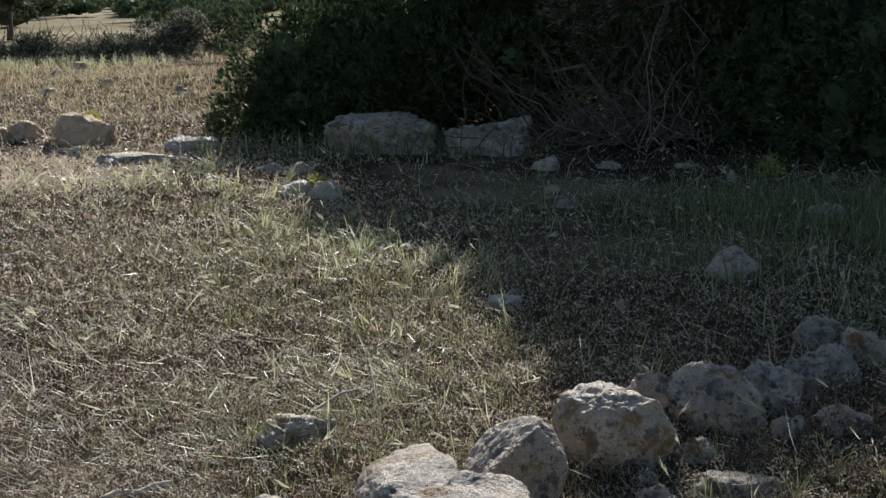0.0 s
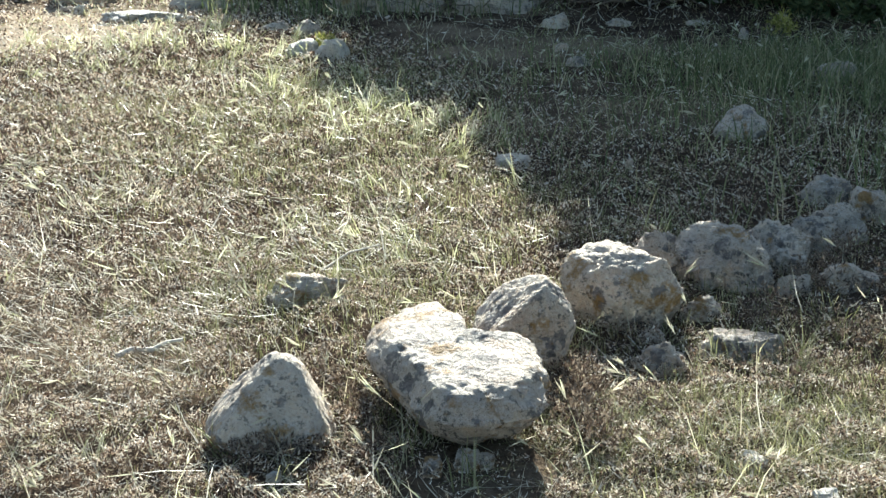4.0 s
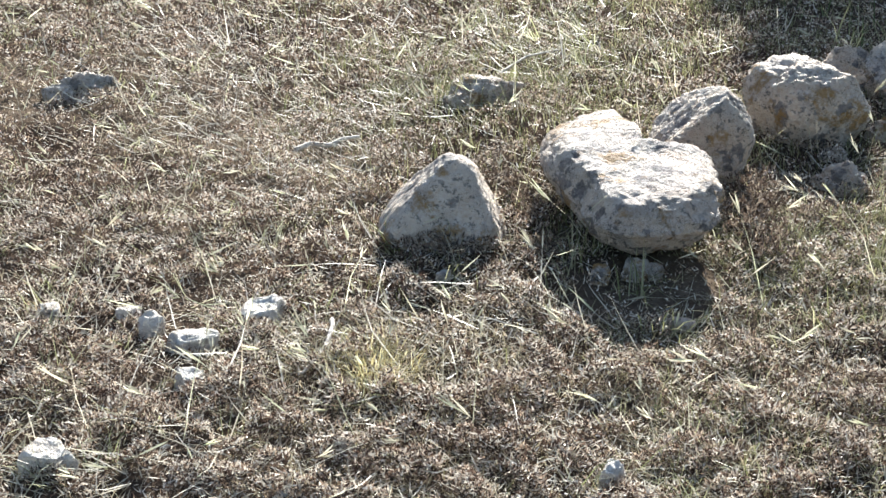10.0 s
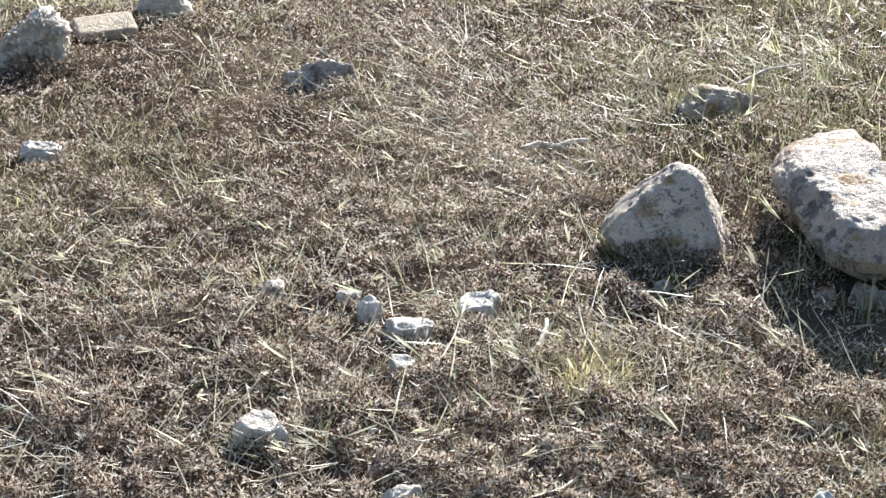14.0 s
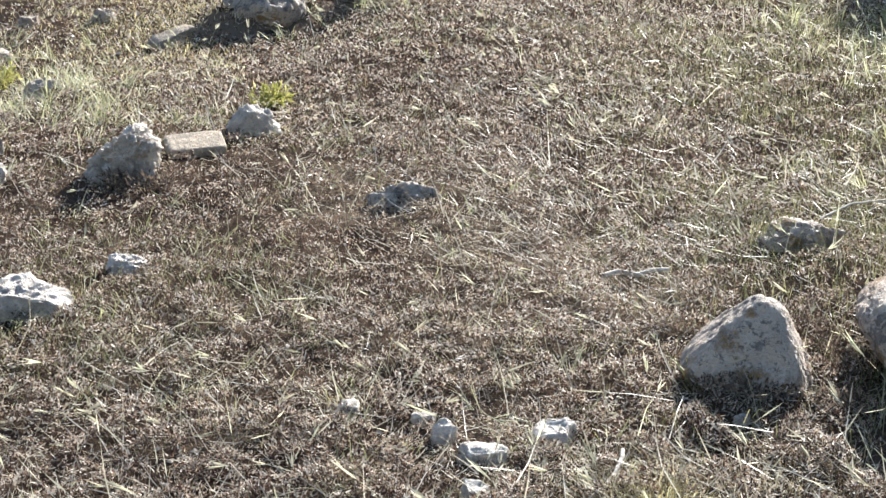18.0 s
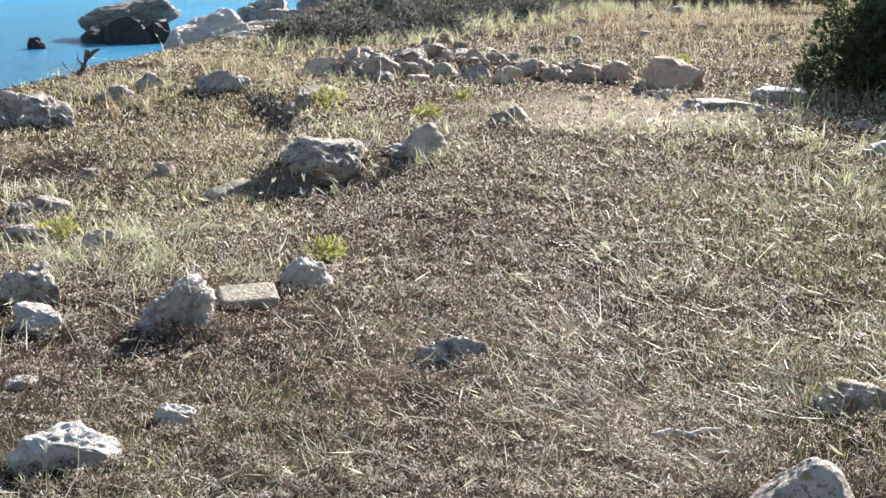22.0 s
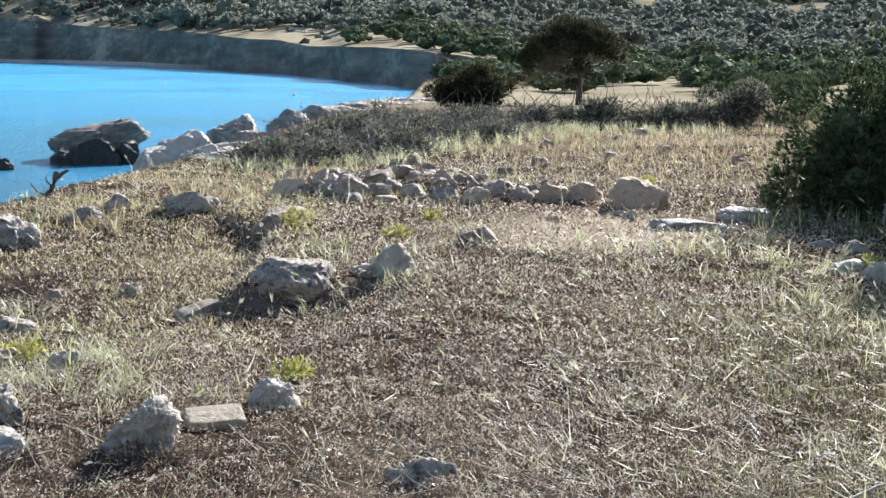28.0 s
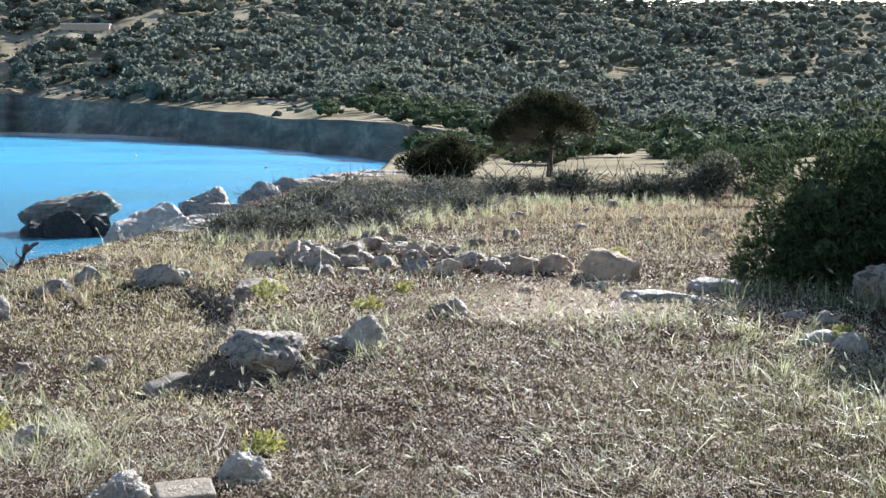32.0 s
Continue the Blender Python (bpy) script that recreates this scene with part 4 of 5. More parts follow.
# brome: thin arching stems that carry drooping ears of long awned spikelets
def brome(n, r0, r1, seed, label, tall=(0.10, 0.30), clump=0.40, patch=1.4):
    x, y, rng = scatter(n, r0, r1, seed, clump=clump, patch=patch)
    n = len(x)
    far = np.clip(np.hypot(x, y) / 5, 0.9, 1.9)
    az = np.where(rng.random(n) < 0.55, rng.normal(2.6, 0.8, n), rng.uniform(0, 2 * np.pi, n))
    lean = np.where(rng.random(n) < 0.55, rng.uniform(1.0, 1.45, n), rng.uniform(0.35, 1.0, n))
    v, f, tip, way = blades(x, y, land(x, y), rng.uniform(*tall, n), rng.uniform(0.0018, 0.0030, n) * far, az, lean, rng.uniform(0.1, 0.6, n), rng)
    each = 5
    tip, way, far = np.repeat(tip, each, 0), np.repeat(way, each, 0), np.repeat(far, each)
    k = n * each
    d = way + rng.normal(size=(k, 3)) * 0.16
    d /= np.linalg.norm(d, axis=1)[:, None]
    side = np.cross(d, rng.normal(size=(k, 3)))
    side *= (rng.uniform(0.0016, 0.0032, k) * far / np.linalg.norm(side, axis=1))[:, None]
    size = np.repeat(rng.uniform(0.035, 0.08, n), each)[:, None] * rng.uniform(0.6, 1.0, (k, 1))
    foot = tip - way * size * rng.uniform(0, 0.6, (k, 1))
    ears = np.stack([foot, foot + d * size * 0.4 + side, foot + d * size, foot + d * size * 0.4 - side], 1).reshape(-1, 3)
    q = np.arange(k)[:, None] * 4
    stuff("brome_grass", np.concatenate([v, ears]), [f[0], f[1], q + [0, 1, 2, 3] + len(v)], EAR, label, "grass")


brome(620, 2.3, 9, 141, "straw-pale brome with drooping awned ears")
brome(1100, 6, 20, 142, "straw-pale brome with drooping awned ears", (0.14, 0.36))

# grass clumps whose stems lean out from one foot
x, y, rng = scatter(1700, 2.2, 22, 15, clump=0.50, patch=1.1)
each = 12
cx, cy = np.repeat(x, each), np.repeat(y, each)
n = len(cx)
x, y = cx + rng.normal(size=n) * 0.015, cy + rng.normal(size=n) * 0.015
dist = np.hypot(x, y)
v, f, _, _ = blades(x, y, land(x, y), rng.uniform(0.04, 0.16, n), rng.uniform(0.0018, 0.0032, n) * np.clip(dist / 4, 0.9, 2.2), np.repeat(rng.uniform(0, 6.3, n // each), each) + rng.normal(size=n) * 0.9, rng.uniform(0.6, 1.45, n), rng.uniform(0.0, 0.7, n), rng)
stuff("grass_clumps", v, f, CLUMP, "loose clumps of pale greenish dry grass", "grass")


# blades and broken stalks that grow round the feet of the stones
rng = np.random.default_rng(36)
fx, fy, fw, fd = np.array(FEET).T
count = np.clip(fw * np.clip(520 - 26 * np.hypot(fx, fy), 130, 460), 6, 90).astype(int)
fx, fy, fw, fd = (np.repeat(c, count) for c in (fx, fy, fw, fd))
n = len(fx)
turn = rng.uniform(0, 2 * np.pi, n)
out = rng.uniform(0.85, 1.2, n)
back = np.radians(bearing(fx, fy))
lx, ly = np.cos(turn) * fw * out, np.sin(turn) * fd * out
x, y = fx + lx * np.cos(back) + ly * np.sin(back), fy - lx * np.sin(back) + ly * np.cos(back)
dist = np.hypot(x, y)
v, f, _, _ = blades(x, y, land(x, y), rng.uniform(0.02, 0.085, n), rng.uniform(0.0016, 0.0032, n) * np.clip(dist / 4, 0.9, 2.5), rng.uniform(0, 6.3, n), rng.uniform(0.1, 1.3, n), rng.uniform(0.1, 0.9, n), rng)
stuff("grass_at_stones", v, f, STRAW, "dry grass growing round the feet of stones", "grass")


def tufts(name, spots, seed, material, label, length=(0.10, 0.26), lean=(0.3, 1.3)):
    """Tufts of long blades; spots: x, y, spread and number of tufts."""
    rng = np.random.default_rng(seed)
    cx = np.concatenate([rng.normal(x, s, k) for x, y, s, k in spots])
    cy = np.concatenate([rng.normal(y, s * 1.4, k) for x, y, s, k in spots])
    each = 13
    turn = np.repeat(rng.uniform(0, 6.3, len(cx)), each)
    x, y = np.repeat(cx, each), np.repeat(cy, each)
    n = len(x)
    x, y = x + rng.normal(size=n) * 0.02, y + rng.normal(size=n) * 0.02
    v, f, _, _ = blades(x, y, land(x, y), rng.uniform(*length, n), rng.uniform(0.0025, 0.0055, n) * np.clip(np.hypot(x, y) / 6, 0.8, 1.8), turn + rng.normal(size=n) * 0.8, rng.uniform(*lean, n), rng.uniform(0.1, 0.9, n), rng)
    return stuff(name, v, f, material, label, "grass")


tufts("sunlit_tufts", [(2.3, 7.4, 0.25, 34), (2.5, 6.5, 0.2, 22), (2.1, 8.3, 0.25, 18), (2.35, 9.5, 0.15, 14), (2.0, 10.6, 0.4, 30), (1.3, 10.7, 0.4, 26), (1.9, 5.4, 0.3, 16)], 16, CLUMP,
      "pale green grass tufts catching the sun at the edge of shade")
tufts("slope_tufts", [(-1.85, 6.7, 0.18, 26), (-1.5, 6.1, 0.2, 12), (-2.4, 8.1, 0.3, 24), (-3.0, 9.0, 0.4, 22), (-2.2, 7.2, 0.25, 12), (-1.1, 10.4, 0.3, 18), (-0.5, 9.2, 0.2, 12), (-2.9, 13.9, 0.5, 24), (-3.9, 13.8, 0.4, 22)], 17, CLUMP,
      "pale dry grass tufts among stones on the slope")
tufts("wall_tufts", [(-1.6, 14.6, 0.3, 16), (-0.9, 14.3, 0.3, 16), (-0.3, 14.6, 0.3, 16), (0.3, 14.8, 0.3, 16), (0.9, 14.9, 0.4, 14), (-0.6, 15.6, 0.4, 18), (0.2, 15.8, 0.4, 16)], 28, CLUMP,
      "pale grass tufts between stones of the fallen wall", length=(0.06, 0.2))
tufts("brink_tufts", [(-3.3, 12.6, 0.25, 26), (-3.7, 13.3, 0.25, 24), (-2.7, 14.1, 0.3, 24), (-3.1, 15.2, 0.3, 24), (-2.2, 15.6, 0.4, 20), (-4.2, 12.4, 0.25, 22), (-1.9, 16.8, 0.3, 18)], 29, GOLD,
      "golden dry grass tufts along the brink", length=(0.08, 0.24), lean=(0.2, 1.2))
tufts("field_tufts", [(1.5, 17.5, 0.8, 40), (3.2, 18.5, 0.9, 44), (0.6, 20.5, 0.8, 36), (2.5, 22.5, 1.2, 50), (4.6, 23.0, 1.0, 44), (1.4, 25.5, 1.0, 40)], 19, GOLD,
      "golden grass tufts behind the rubble wall", length=(0.10, 0.24), lean=(0.2, 1.1))
tufts("tufts_by_stones", [(1.15, 4.3, 0.12, 14), (0.95, 4.45, 0.12, 8), (1.1, 3.0, 0.12, 7), (2.2, 3.3, 0.2, 10), (2.7, 3.7, 0.3, 12), (1.95, 3.0, 0.3, 8), (0.75, 3.15, 0.06, 3), (3.3, 4.1, 0.2, 10)], 18, OLIVE,
      "green and straw grass tufts growing beside the boulders", length=(0.06, 0.2))


tufts("tufts_at_shrubs", [(-2.3, 17.4, 0.4, 34), (-1.3, 18.4, 0.4, 30), (-0.3, 20.6, 0.5, 30), (0.5, 23.2, 0.6, 30), (0.6, 27.9, 0.7, 80), (2.2, 28.2, 0.9, 90), (3.9, 28.5, 0.9, 80), (-0.8, 21.8, 0.5, 30)], 20, CLUMP,
      "pale tall grass standing before the low shrubs", length=(0.12, 0.34), lean=(0.1, 0.8))


def meadow(name, n, inside, seed, length, width, material, label, lean=(0.0, 0.6), box=(0, 1, 0, 1)):
    rng = np.random.default_rng(seed)
    x, y = rng.uniform(box[0], box[1], n), rng.uniform(box[2], box[3], n)
    ok = inside(x, y, rng.random(n)) & (np.hypot(x, y) < near_shore(bearing(x, y)) - 0.2) & ~bare_shadow_soil(x, y)
    x, y = x[ok], y[ok]
    n = len(x)
    v, f, _, _ = blades(x, y, land(x, y), rng.uniform(*length, n), rng.uniform(*width, n), rng.uniform(0, 2 * np.pi, n), rng.uniform(*lean, n), rng.uniform(0.1, 0.9, n), rng)
    return stuff(name, v, f, material, label, "grass")


def in_shade(x, y, u):
    """Green grass grows where the junipers keep the ground damp; it stops at bare earth below them."""
    t = np.clip((x - 3.1 - 0.10 * (y - 5)) / 1.5, 0.12, 1) * np.clip((8.7 - y - 0.35 * np.clip(x - 4.4, 0, 9)) / 0.9, 0, 1)
    t = t * (1 + 0.9 * np.clip((x - 4.3) / 1.5, 0, 1))
    return u < t * (0.12 + 1.3 * (fbm(x * 1.1, y * 1.1, 3, 31) - 0.3)) * np.clip((7.6 - abs(y - 6.8)) / 3, 0, 1)


meadow("green_grass", 62000, in_shade, 21, (0.09, 0.27), (0.003, 0.008), GREEN, "tall soft green grass in juniper shade", lean=(0.05, 0.9), box=(2.6, 8.5, 4.4, 11))
meadow("golden_grass", 52000, lambda x, y, u: u < 0.9 * np.clip((fbm(x * 0.35, y * 0.35, 3, 41) - 0.34) * 5, 0, 1) * np.clip((y - 15.2 - 0.25 * np.abs(x - 2)) / 2, 0.0, 1), 22,
       (0.05, 0.20), (0.004, 0.010), GOLD, "golden dry grass behind the rubble wall", lean=(0.2, 1.2), box=(-3.5, 9, 15, 34))
meadow("low_olive_grass", 56000, lambda x, y, u: u < 1.3 * np.clip((fbm(x * 0.9, y * 0.9, 3, 45) - 0.36) * 4, 0, 1) * np.clip(1.15 - np.abs(x - 1.9) / 1.4, 0, 1), 24,
       (0.03, 0.085), (0.0018, 0.0036), OLIVE, "short olive-green grass along the edge of the shade", box=(0.3, 3.4, 1.9, 9.5))
meadow("near_straw", 36000, lambda x, y, u: u < 0.3 + 1.8 * np.clip(fbm(x * 2.2, y * 2.2, 3, 47) - 0.36, 0, 0.5), 27, (0.02, 0.06), (0.0014, 0.0028), STRAW, "short straw and fading grass over brown litter", lean=(0.5, 1.5), box=(0.2, 2.4, 1.75, 2.95))
meadow("near_olive", 15000, lambda x, y, u: u < 2.6 * np.clip(fbm(x * 1.4, y * 1.4, 3, 48) - 0.38 + 0.06 * (x - 1.3), 0, 0.4), 30, (0.03, 0.10), (0.0014, 0.0028), OLIVE, "olive grass tufts in brown litter", lean=(0.3, 1.3), box=(0.9, 2.8, 1.9, 3.2))
meadow("shade_blades", 5200, in_shade, 25, (0.12, 0.27), (0.006, 0.011), OLIVE, "long pale grass blades standing in the shade", lean=(0.1, 1.2), box=(2.4, 7.5, 4.4, 11))
meadow("blades_below_junipers", 2200, lambda x, y, u: (np.abs(y - 12.0 + (x - 2.6) * 0.55) < 0.5) & (u < np.clip((5.0 - x) / 1.2, 0.06, 1)), 26, (0.14, 0.34), (0.007, 0.013), GREEN, "long green grass blades at the foot of the junipers", box=(2.4, 6.5, 9.5, 12.6))
meadow("slope_grass", 60000, lambda x, y, u: u < 0.2 + 0.9 * np.clip((fbm(x * 0.6, y * 0.6, 3, 43) - 0.36) * 6, 0, 1), 23,
       (0.02, 0.075), (0.0035, 0.007), YELLOW, "thin dry grass on the seaward slope", lean=(0.3, 1.3), box=(-5, -1.2, 6, 19))


# ---- woody plants ----
def tubes(paths, sides=5):
    """Tapered tubes along paths: (points, radius at the start, radius at the end)."""
    vs, fs, base = [], [], 0
    ring = np.arange(sides) * 2 * np.pi / sides
    for pts, r0, r1 in paths:
        pts = np.asarray(pts, float)
        k = len(pts)
        d = np.gradient(pts, axis=0)
        d /= np.linalg.norm(d, axis=1)[:, None] + 1e-9
        ref = np.where(np.abs(d[:, 2:3]) > 0.9, [[1.0, 0, 0]], [[0, 0, 1.0]])
        s = np.cross(d, ref)
        s /= np.linalg.norm(s, axis=1)[:, None] + 1e-9
        u = np.cross(s, d)
        rad = np.linspace(r0, r1, k)[:, None, None]
        vs.append((pts[:, None] + rad * (s[:, None] * np.cos(ring)[None, :, None] + u[:, None] * np.sin(ring)[None, :, None])).reshape(-1, 3))
        i, j = np.meshgrid(np.arange(k - 1), np.arange(sides), indexing="ij")
        j2 = (j + 1) % sides
        fs.append((np.stack([i * sides + j, i * sides + j2, (i + 1) * sides + j2, (i + 1) * sides + j], -1) + base).reshape(-1, 4))
        base += k * sides
    return np.concatenate(vs), [np.concatenate(fs)]


def bough(a, b, rng, bend=0.15, k=6):
    a, b = np.asarray(a, float), np.asarray(b, float)
    t = np.linspace(0, 1, k)[:, None]
    off = np.cumsum(rng.normal(size=(k, 3)), axis=0) * bend * np.linalg.norm(b - a) / k
    return a + (b - a) * t + off * np.sin(t * np.pi * 0.5)


def leaves(p, out, rng, length, width, each=4, spread=0.6, up=0.5, scale=None, kite=True):
    """Sprays of narrow leaves, kite-shaped or pointed, at the points p along out."""
    p, out = np.repeat(p, each, 0), np.repeat(out, each, 0)
    n = len(p)
    d = out + rng.normal(size=(n, 3)) * spread + [0, 0, up]
    d /= np.linalg.norm(d, axis=1)[:, None]
    s = np.cross(d, rng.normal(size=(n, 3)))
    s /= np.linalg.norm(s, axis=1)[:, None]
    ln, wd = rng.uniform(*length, n)[:, None], rng.uniform(*width, n)[:, None]
    if scale is not None:
        ln, wd = ln * scale[:, None], wd * scale[:, None]
    if not kite:
        v = np.stack([p + s * wd / 2, p + d * ln, p - s * wd / 2], 1)
        return v.reshape(-1, 3), [np.arange(n * 3).reshape(-1, 3)]
    v = np.stack([p, p + d * ln * 0.45 + s * wd / 2, p + d * ln, p + d * ln * 0.45 - s * wd / 2], 1)
    return v.reshape(-1, 3), [np.arange(n * 4).reshape(-1, 4)]


def crown_points(lumps, n, rng, shell=0.75):
    """Points spread over the skins of lumps (x, y, z, rx, ry, rz), some inside."""
    lumps = np.asarray(lumps, float)
    area = lumps[:, 3] * lumps[:, 5]
    k = rng.choice(len(lumps), n, p=area / area.sum())
    d = rng.normal(size=(n, 3))
    d /= np.linalg.norm(d, axis=1)[:, None]
    rad = np.where(rng.random(n) < shell, rng.uniform(0.82, 1.05, n), rng.uniform(0.3, 0.85, n))
    p = lumps[k, :3] + d * lumps[k, 3:] * rad[:, None]
    return p, d


def lump_cloud(w, d, z0, z1, count, size, rng):
    """Lumps filling a rounded crown that stands from z0 to z1."""
    out = []
    for _ in range(count):
        u = rng.normal(size=3)
        u /= np.linalg.norm(u)
        u *= rng.uniform(0.35, 0.8)
        zz = (z0 + z1) / 2 + u[2] * (z1 - z0) / 2
        s = size * rng.uniform(0.7, 1.3)
        out.append((u[0] * w / 2, u[1] * d / 2, zz, s, s, s * 0.85))
    return out


def bush(name, at, w, d, z0, z1, n, seed, material, label, category, leaf=((0.05, 0.13), (0.012, 0.026)), size=0.45, count=22, wood=BARK, group="", stems=7, shell=0.75, thick=0.0):
    rng = np.random.default_rng(seed)
    x, y = at
    ob = thing(name, (x, y, on_land(x, y)), label, category, group)
    lumps = lump_cloud(w, d, z0, z1, count, size, rng)
    p, out = crown_points(lumps, n, rng, shell)
    p[:, 2] = np.abs(p[:, 2])
    keep = p[:, 2] > 0.02
    v, f = leaves(p[keep], out[keep], rng, *leaf)
    tagged(part("foliage", mesh_of("foliage", v, f, material), ob), kind="stuff")
    paths = []
    for i in range(stems):
        e = lumps[i % len(lumps)]
        paths.append((bough((rng.normal() * 0.06, rng.normal() * 0.06, -0.05), e[:3], rng, 0.5), thick or 0.012 + 0.012 * z1, thick * 0.5 or 0.008))
    if thick:
        tagged(part("stem_base", mesh_of("stem_base", *tubes(paths), wood), ob), kind="stuff")
    else:
        for path in paths:
            part("stem", mesh_of("stem", *tubes([path]), wood), ob)
    return ob


def juniper(at, w, d, z1, seed, n):
    """A juniper clothed to the ground; its upper crown rises above the view."""
    rng = np.random.default_rng(seed)
    ob = thing("juniper_bush", (*at, on_land(*at)), "dense dark green juniper bush reaching down to the grass", "bush", "junipers")
    lumps = lump_cloud(w, d, -0.4, min(z1, 2.2), 40, 0.5, rng)
    p, out = crown_points(lumps, int(n * 0.85), rng, 0.85)
    p[:, 2] = np.abs(p[:, 2])
    v, f = leaves(p, out, rng, (0.04, 0.11), (0.018, 0.034), each=6, spread=0.5, kite=False)
    own = np.random.default_rng(seed + 900)
    p, out = crown_points(lumps, int(n * 0.38), own, 0.95)
    p[:, 2] = np.abs(p[:, 2])
    v2, f2 = leaves(p, out, own, (0.035, 0.09), (0.016, 0.030), each=7, spread=0.7, kite=False)
    f = [np.concatenate([f[0], f2[0] + len(v)])]
    v = np.concatenate([v, v2])
    bv, bf = ball(2)
    core = np.concatenate([np.array(e[:3]) + bv * rng.uniform(0.7, 1.2, (len(bv), 1)) * np.array(e[3:]) * 0.33 for e in lumps])
    core[:, 2] = np.maximum(core[:, 2], -0.05)
    f = [f[0], np.concatenate([bf + len(v) + i * len(bv) for i in range(len(lumps))])]
    v = np.concatenate([v, core])
    tagged(part("foliage", mesh_of("foliage", v, f, JUNIPER), ob), kind="stuff")
    paths = [(bough((rng.normal() * 0.1, rng.normal() * 0.1, -0.05), e[:3], rng, 0.4), 0.04, 0.012) for e in lumps[:14]]
    if z1 > 2.3:
        high = lump_cloud(w * 0.75, d * 0.8, 1.2, z1, 26, 0.6, rng)
        p, out = crown_points(high, 3600, rng, 0.6)
        v, f = leaves(p, out, rng, (0.16, 0.34), (0.07, 0.13), kite=False)
        tagged(part("crown", mesh_of("crown", v, f, JUNIPER), ob), kind="stuff")
        paths += [(bough((0, 0, -0.05), e[:3], rng, 0.3), 0.07, 0.02) for e in high[:8]]
    for path in paths:
        part("branch", mesh_of("branch", *tubes([path]), BARK), ob)


# dense junipers that shade the right of the view
for x, y, w, d, z1, seed, n in [(3.94, 13.2, 1.68, 2.0, 1.12, 50, 9000), (4.92, 13.6, 2.4, 2.6, 1.68, 51, 9000), (6.0, 12.9, 3.0, 3.0, 3.1, 52, 9500), (6.9, 11.6, 3.2, 2.8, 4.25, 55, 9500),
                                (8.1, 9.9, 3.2, 3.0, 4.9, 53, 9500), (9.6, 8.6, 3.4, 3.0, 4.5, 54, 8000), (7.4, 8.9, 2.0, 1.8, 1.7, 56, 6500)]:
    juniper((x, y), w, d, z1, seed, n)

# tangle of dead branches in the gap between the junipers
def tangle(at, n, w, d, h, seed, r, label, lie=0.5, group="dead branches", material=DEADWOOD, bend=0.55):
    rng = np.random.default_rng(seed)
    ob = thing("brush_heap", (*at, on_land(*at)), label, "brushwood", group)
    paths = []
    for _ in range(n):
        a = np.array([rng.normal() * w * 0.25, rng.normal() * d * 0.3, rng.uniform(0, 0.1 * h)])
        az = rng.uniform(0, 2 * np.pi)
        up = rng.uniform(0.1, 1.0) * h * (1 - lie * rng.random())
        b = a + [math.cos(az) * w * rng.uniform(0.15, 0.5), math.sin(az) * d * rng.uniform(0.15, 0.5), up]
        paths.append((bough(a, b, rng, bend, 7), r * rng.uniform(0.5, 1.2), r * 0.25))
    for path in paths[:8]:
        part("branch", mesh_of("branch", *tubes([path], 5), material), ob)
    v, f = tubes(paths[8:], 4)
    tagged(part("twig_mass", mesh_of("twig_mass", v, f, material), ob), kind="stuff")
    return ob


tangle((6.0, 10.9), 260, 2.4, 1.0, 1.5, 61, 0.007, "brown dead twigs tangled below the junipers", 0.9, material=BROWNWOOD)
tangle((6.4, 10.6), 46, 1.7, 0.6, 1.5, 62, 0.007, "pale dead juniper branches hanging in a thicket", 0.9, material=DEADWOOD, bend=0.9)
bush("dead_juniper", (6.25, 11.15), 1.6, 1.0, 0.1, 2.4, 6500, 63, WEED, "brown dead juniper between living green ones", "bush", leaf=((0.03, 0.09), (0.006, 0.014)), size=0.3, count=26, group="junipers", wood=BROWNWOOD, stems=14)

# low shrubs between the rubble wall and the bay
LOW_SHRUBS = [(-2.55, 18.4, 1.2, 0.34), (-1.9, 18.9, 1.3, 0.38), (-1.2, 20.2, 1.4, 0.42), (-2.5, 20.4, 1.3, 0.38), (-1.9, 22.4, 1.7, 0.5), (-0.7, 23.2, 1.6, 0.46), (-1.5, 26.5, 2.0, 0.62), (-0.2, 27.5, 1.9, 0.55), (0.3, 25.2, 1.4, 0.36)]
for i, (x, y, w, h) in enumerate(LOW_SHRUBS):
    bush("low_shrub", (x, y), w * 1.1, w, -0.1, h, 2300, 70 + i, SHRUB, "low grey-green coastal shrub with bare twigs", "shrub", leaf=((0.03, 0.075), (0.012, 0.026)), size=0.13, count=34, group="low shrubs", stems=12, shell=0.6)
    tangle((x, y), 150, w * 1.1, w, h * 1.35, 90 + i, 0.009, "thin dry twigs standing out of a low shrub", 0.2, "shrub twigs", DEADWOOD, 0.3)

# dead hedge behind the golden grass
for i, (x, y, w, h) in enumerate([(0.4, 29.6, 1.2, 0.5), (1.2, 29.2, 1.3, 0.78), (2.0, 30.4, 1.0, 0.5), (2.8, 30.0, 1.4, 0.9), (3.5, 30.6, 1.0, 0.45), (4.2, 30.0, 1.2, 0.72), (4.9, 30.9, 1.2, 0.7)]):
    bush("hedge_shrub", (x, y), w, w * 0.7, -0.1, h * 0.8, 1100, 110 + i, SHRUB, "sparse shrub of a half-dead hedge", "shrub", leaf=((0.05, 0.12), (0.014, 0.03)), size=0.17, count=22, group="half-dead hedge", shell=0.6)
    tangle((x, y), 45, w * 1.5, w * 0.6, h * 1.35, 120 + i, 0.016, "dark dead twigs of a half-dead hedge", 0.5, "half-dead hedge", BARK, 0.35)
bush("round_bush", (5.7, 31.0), 1.9, 1.5, 0.0, 1.0, 2400, 131, SHRUB, "brownish round bush beside the hedge", "bush", leaf=((0.05, 0.12), (0.014, 0.03)), size=0.3, count=12)
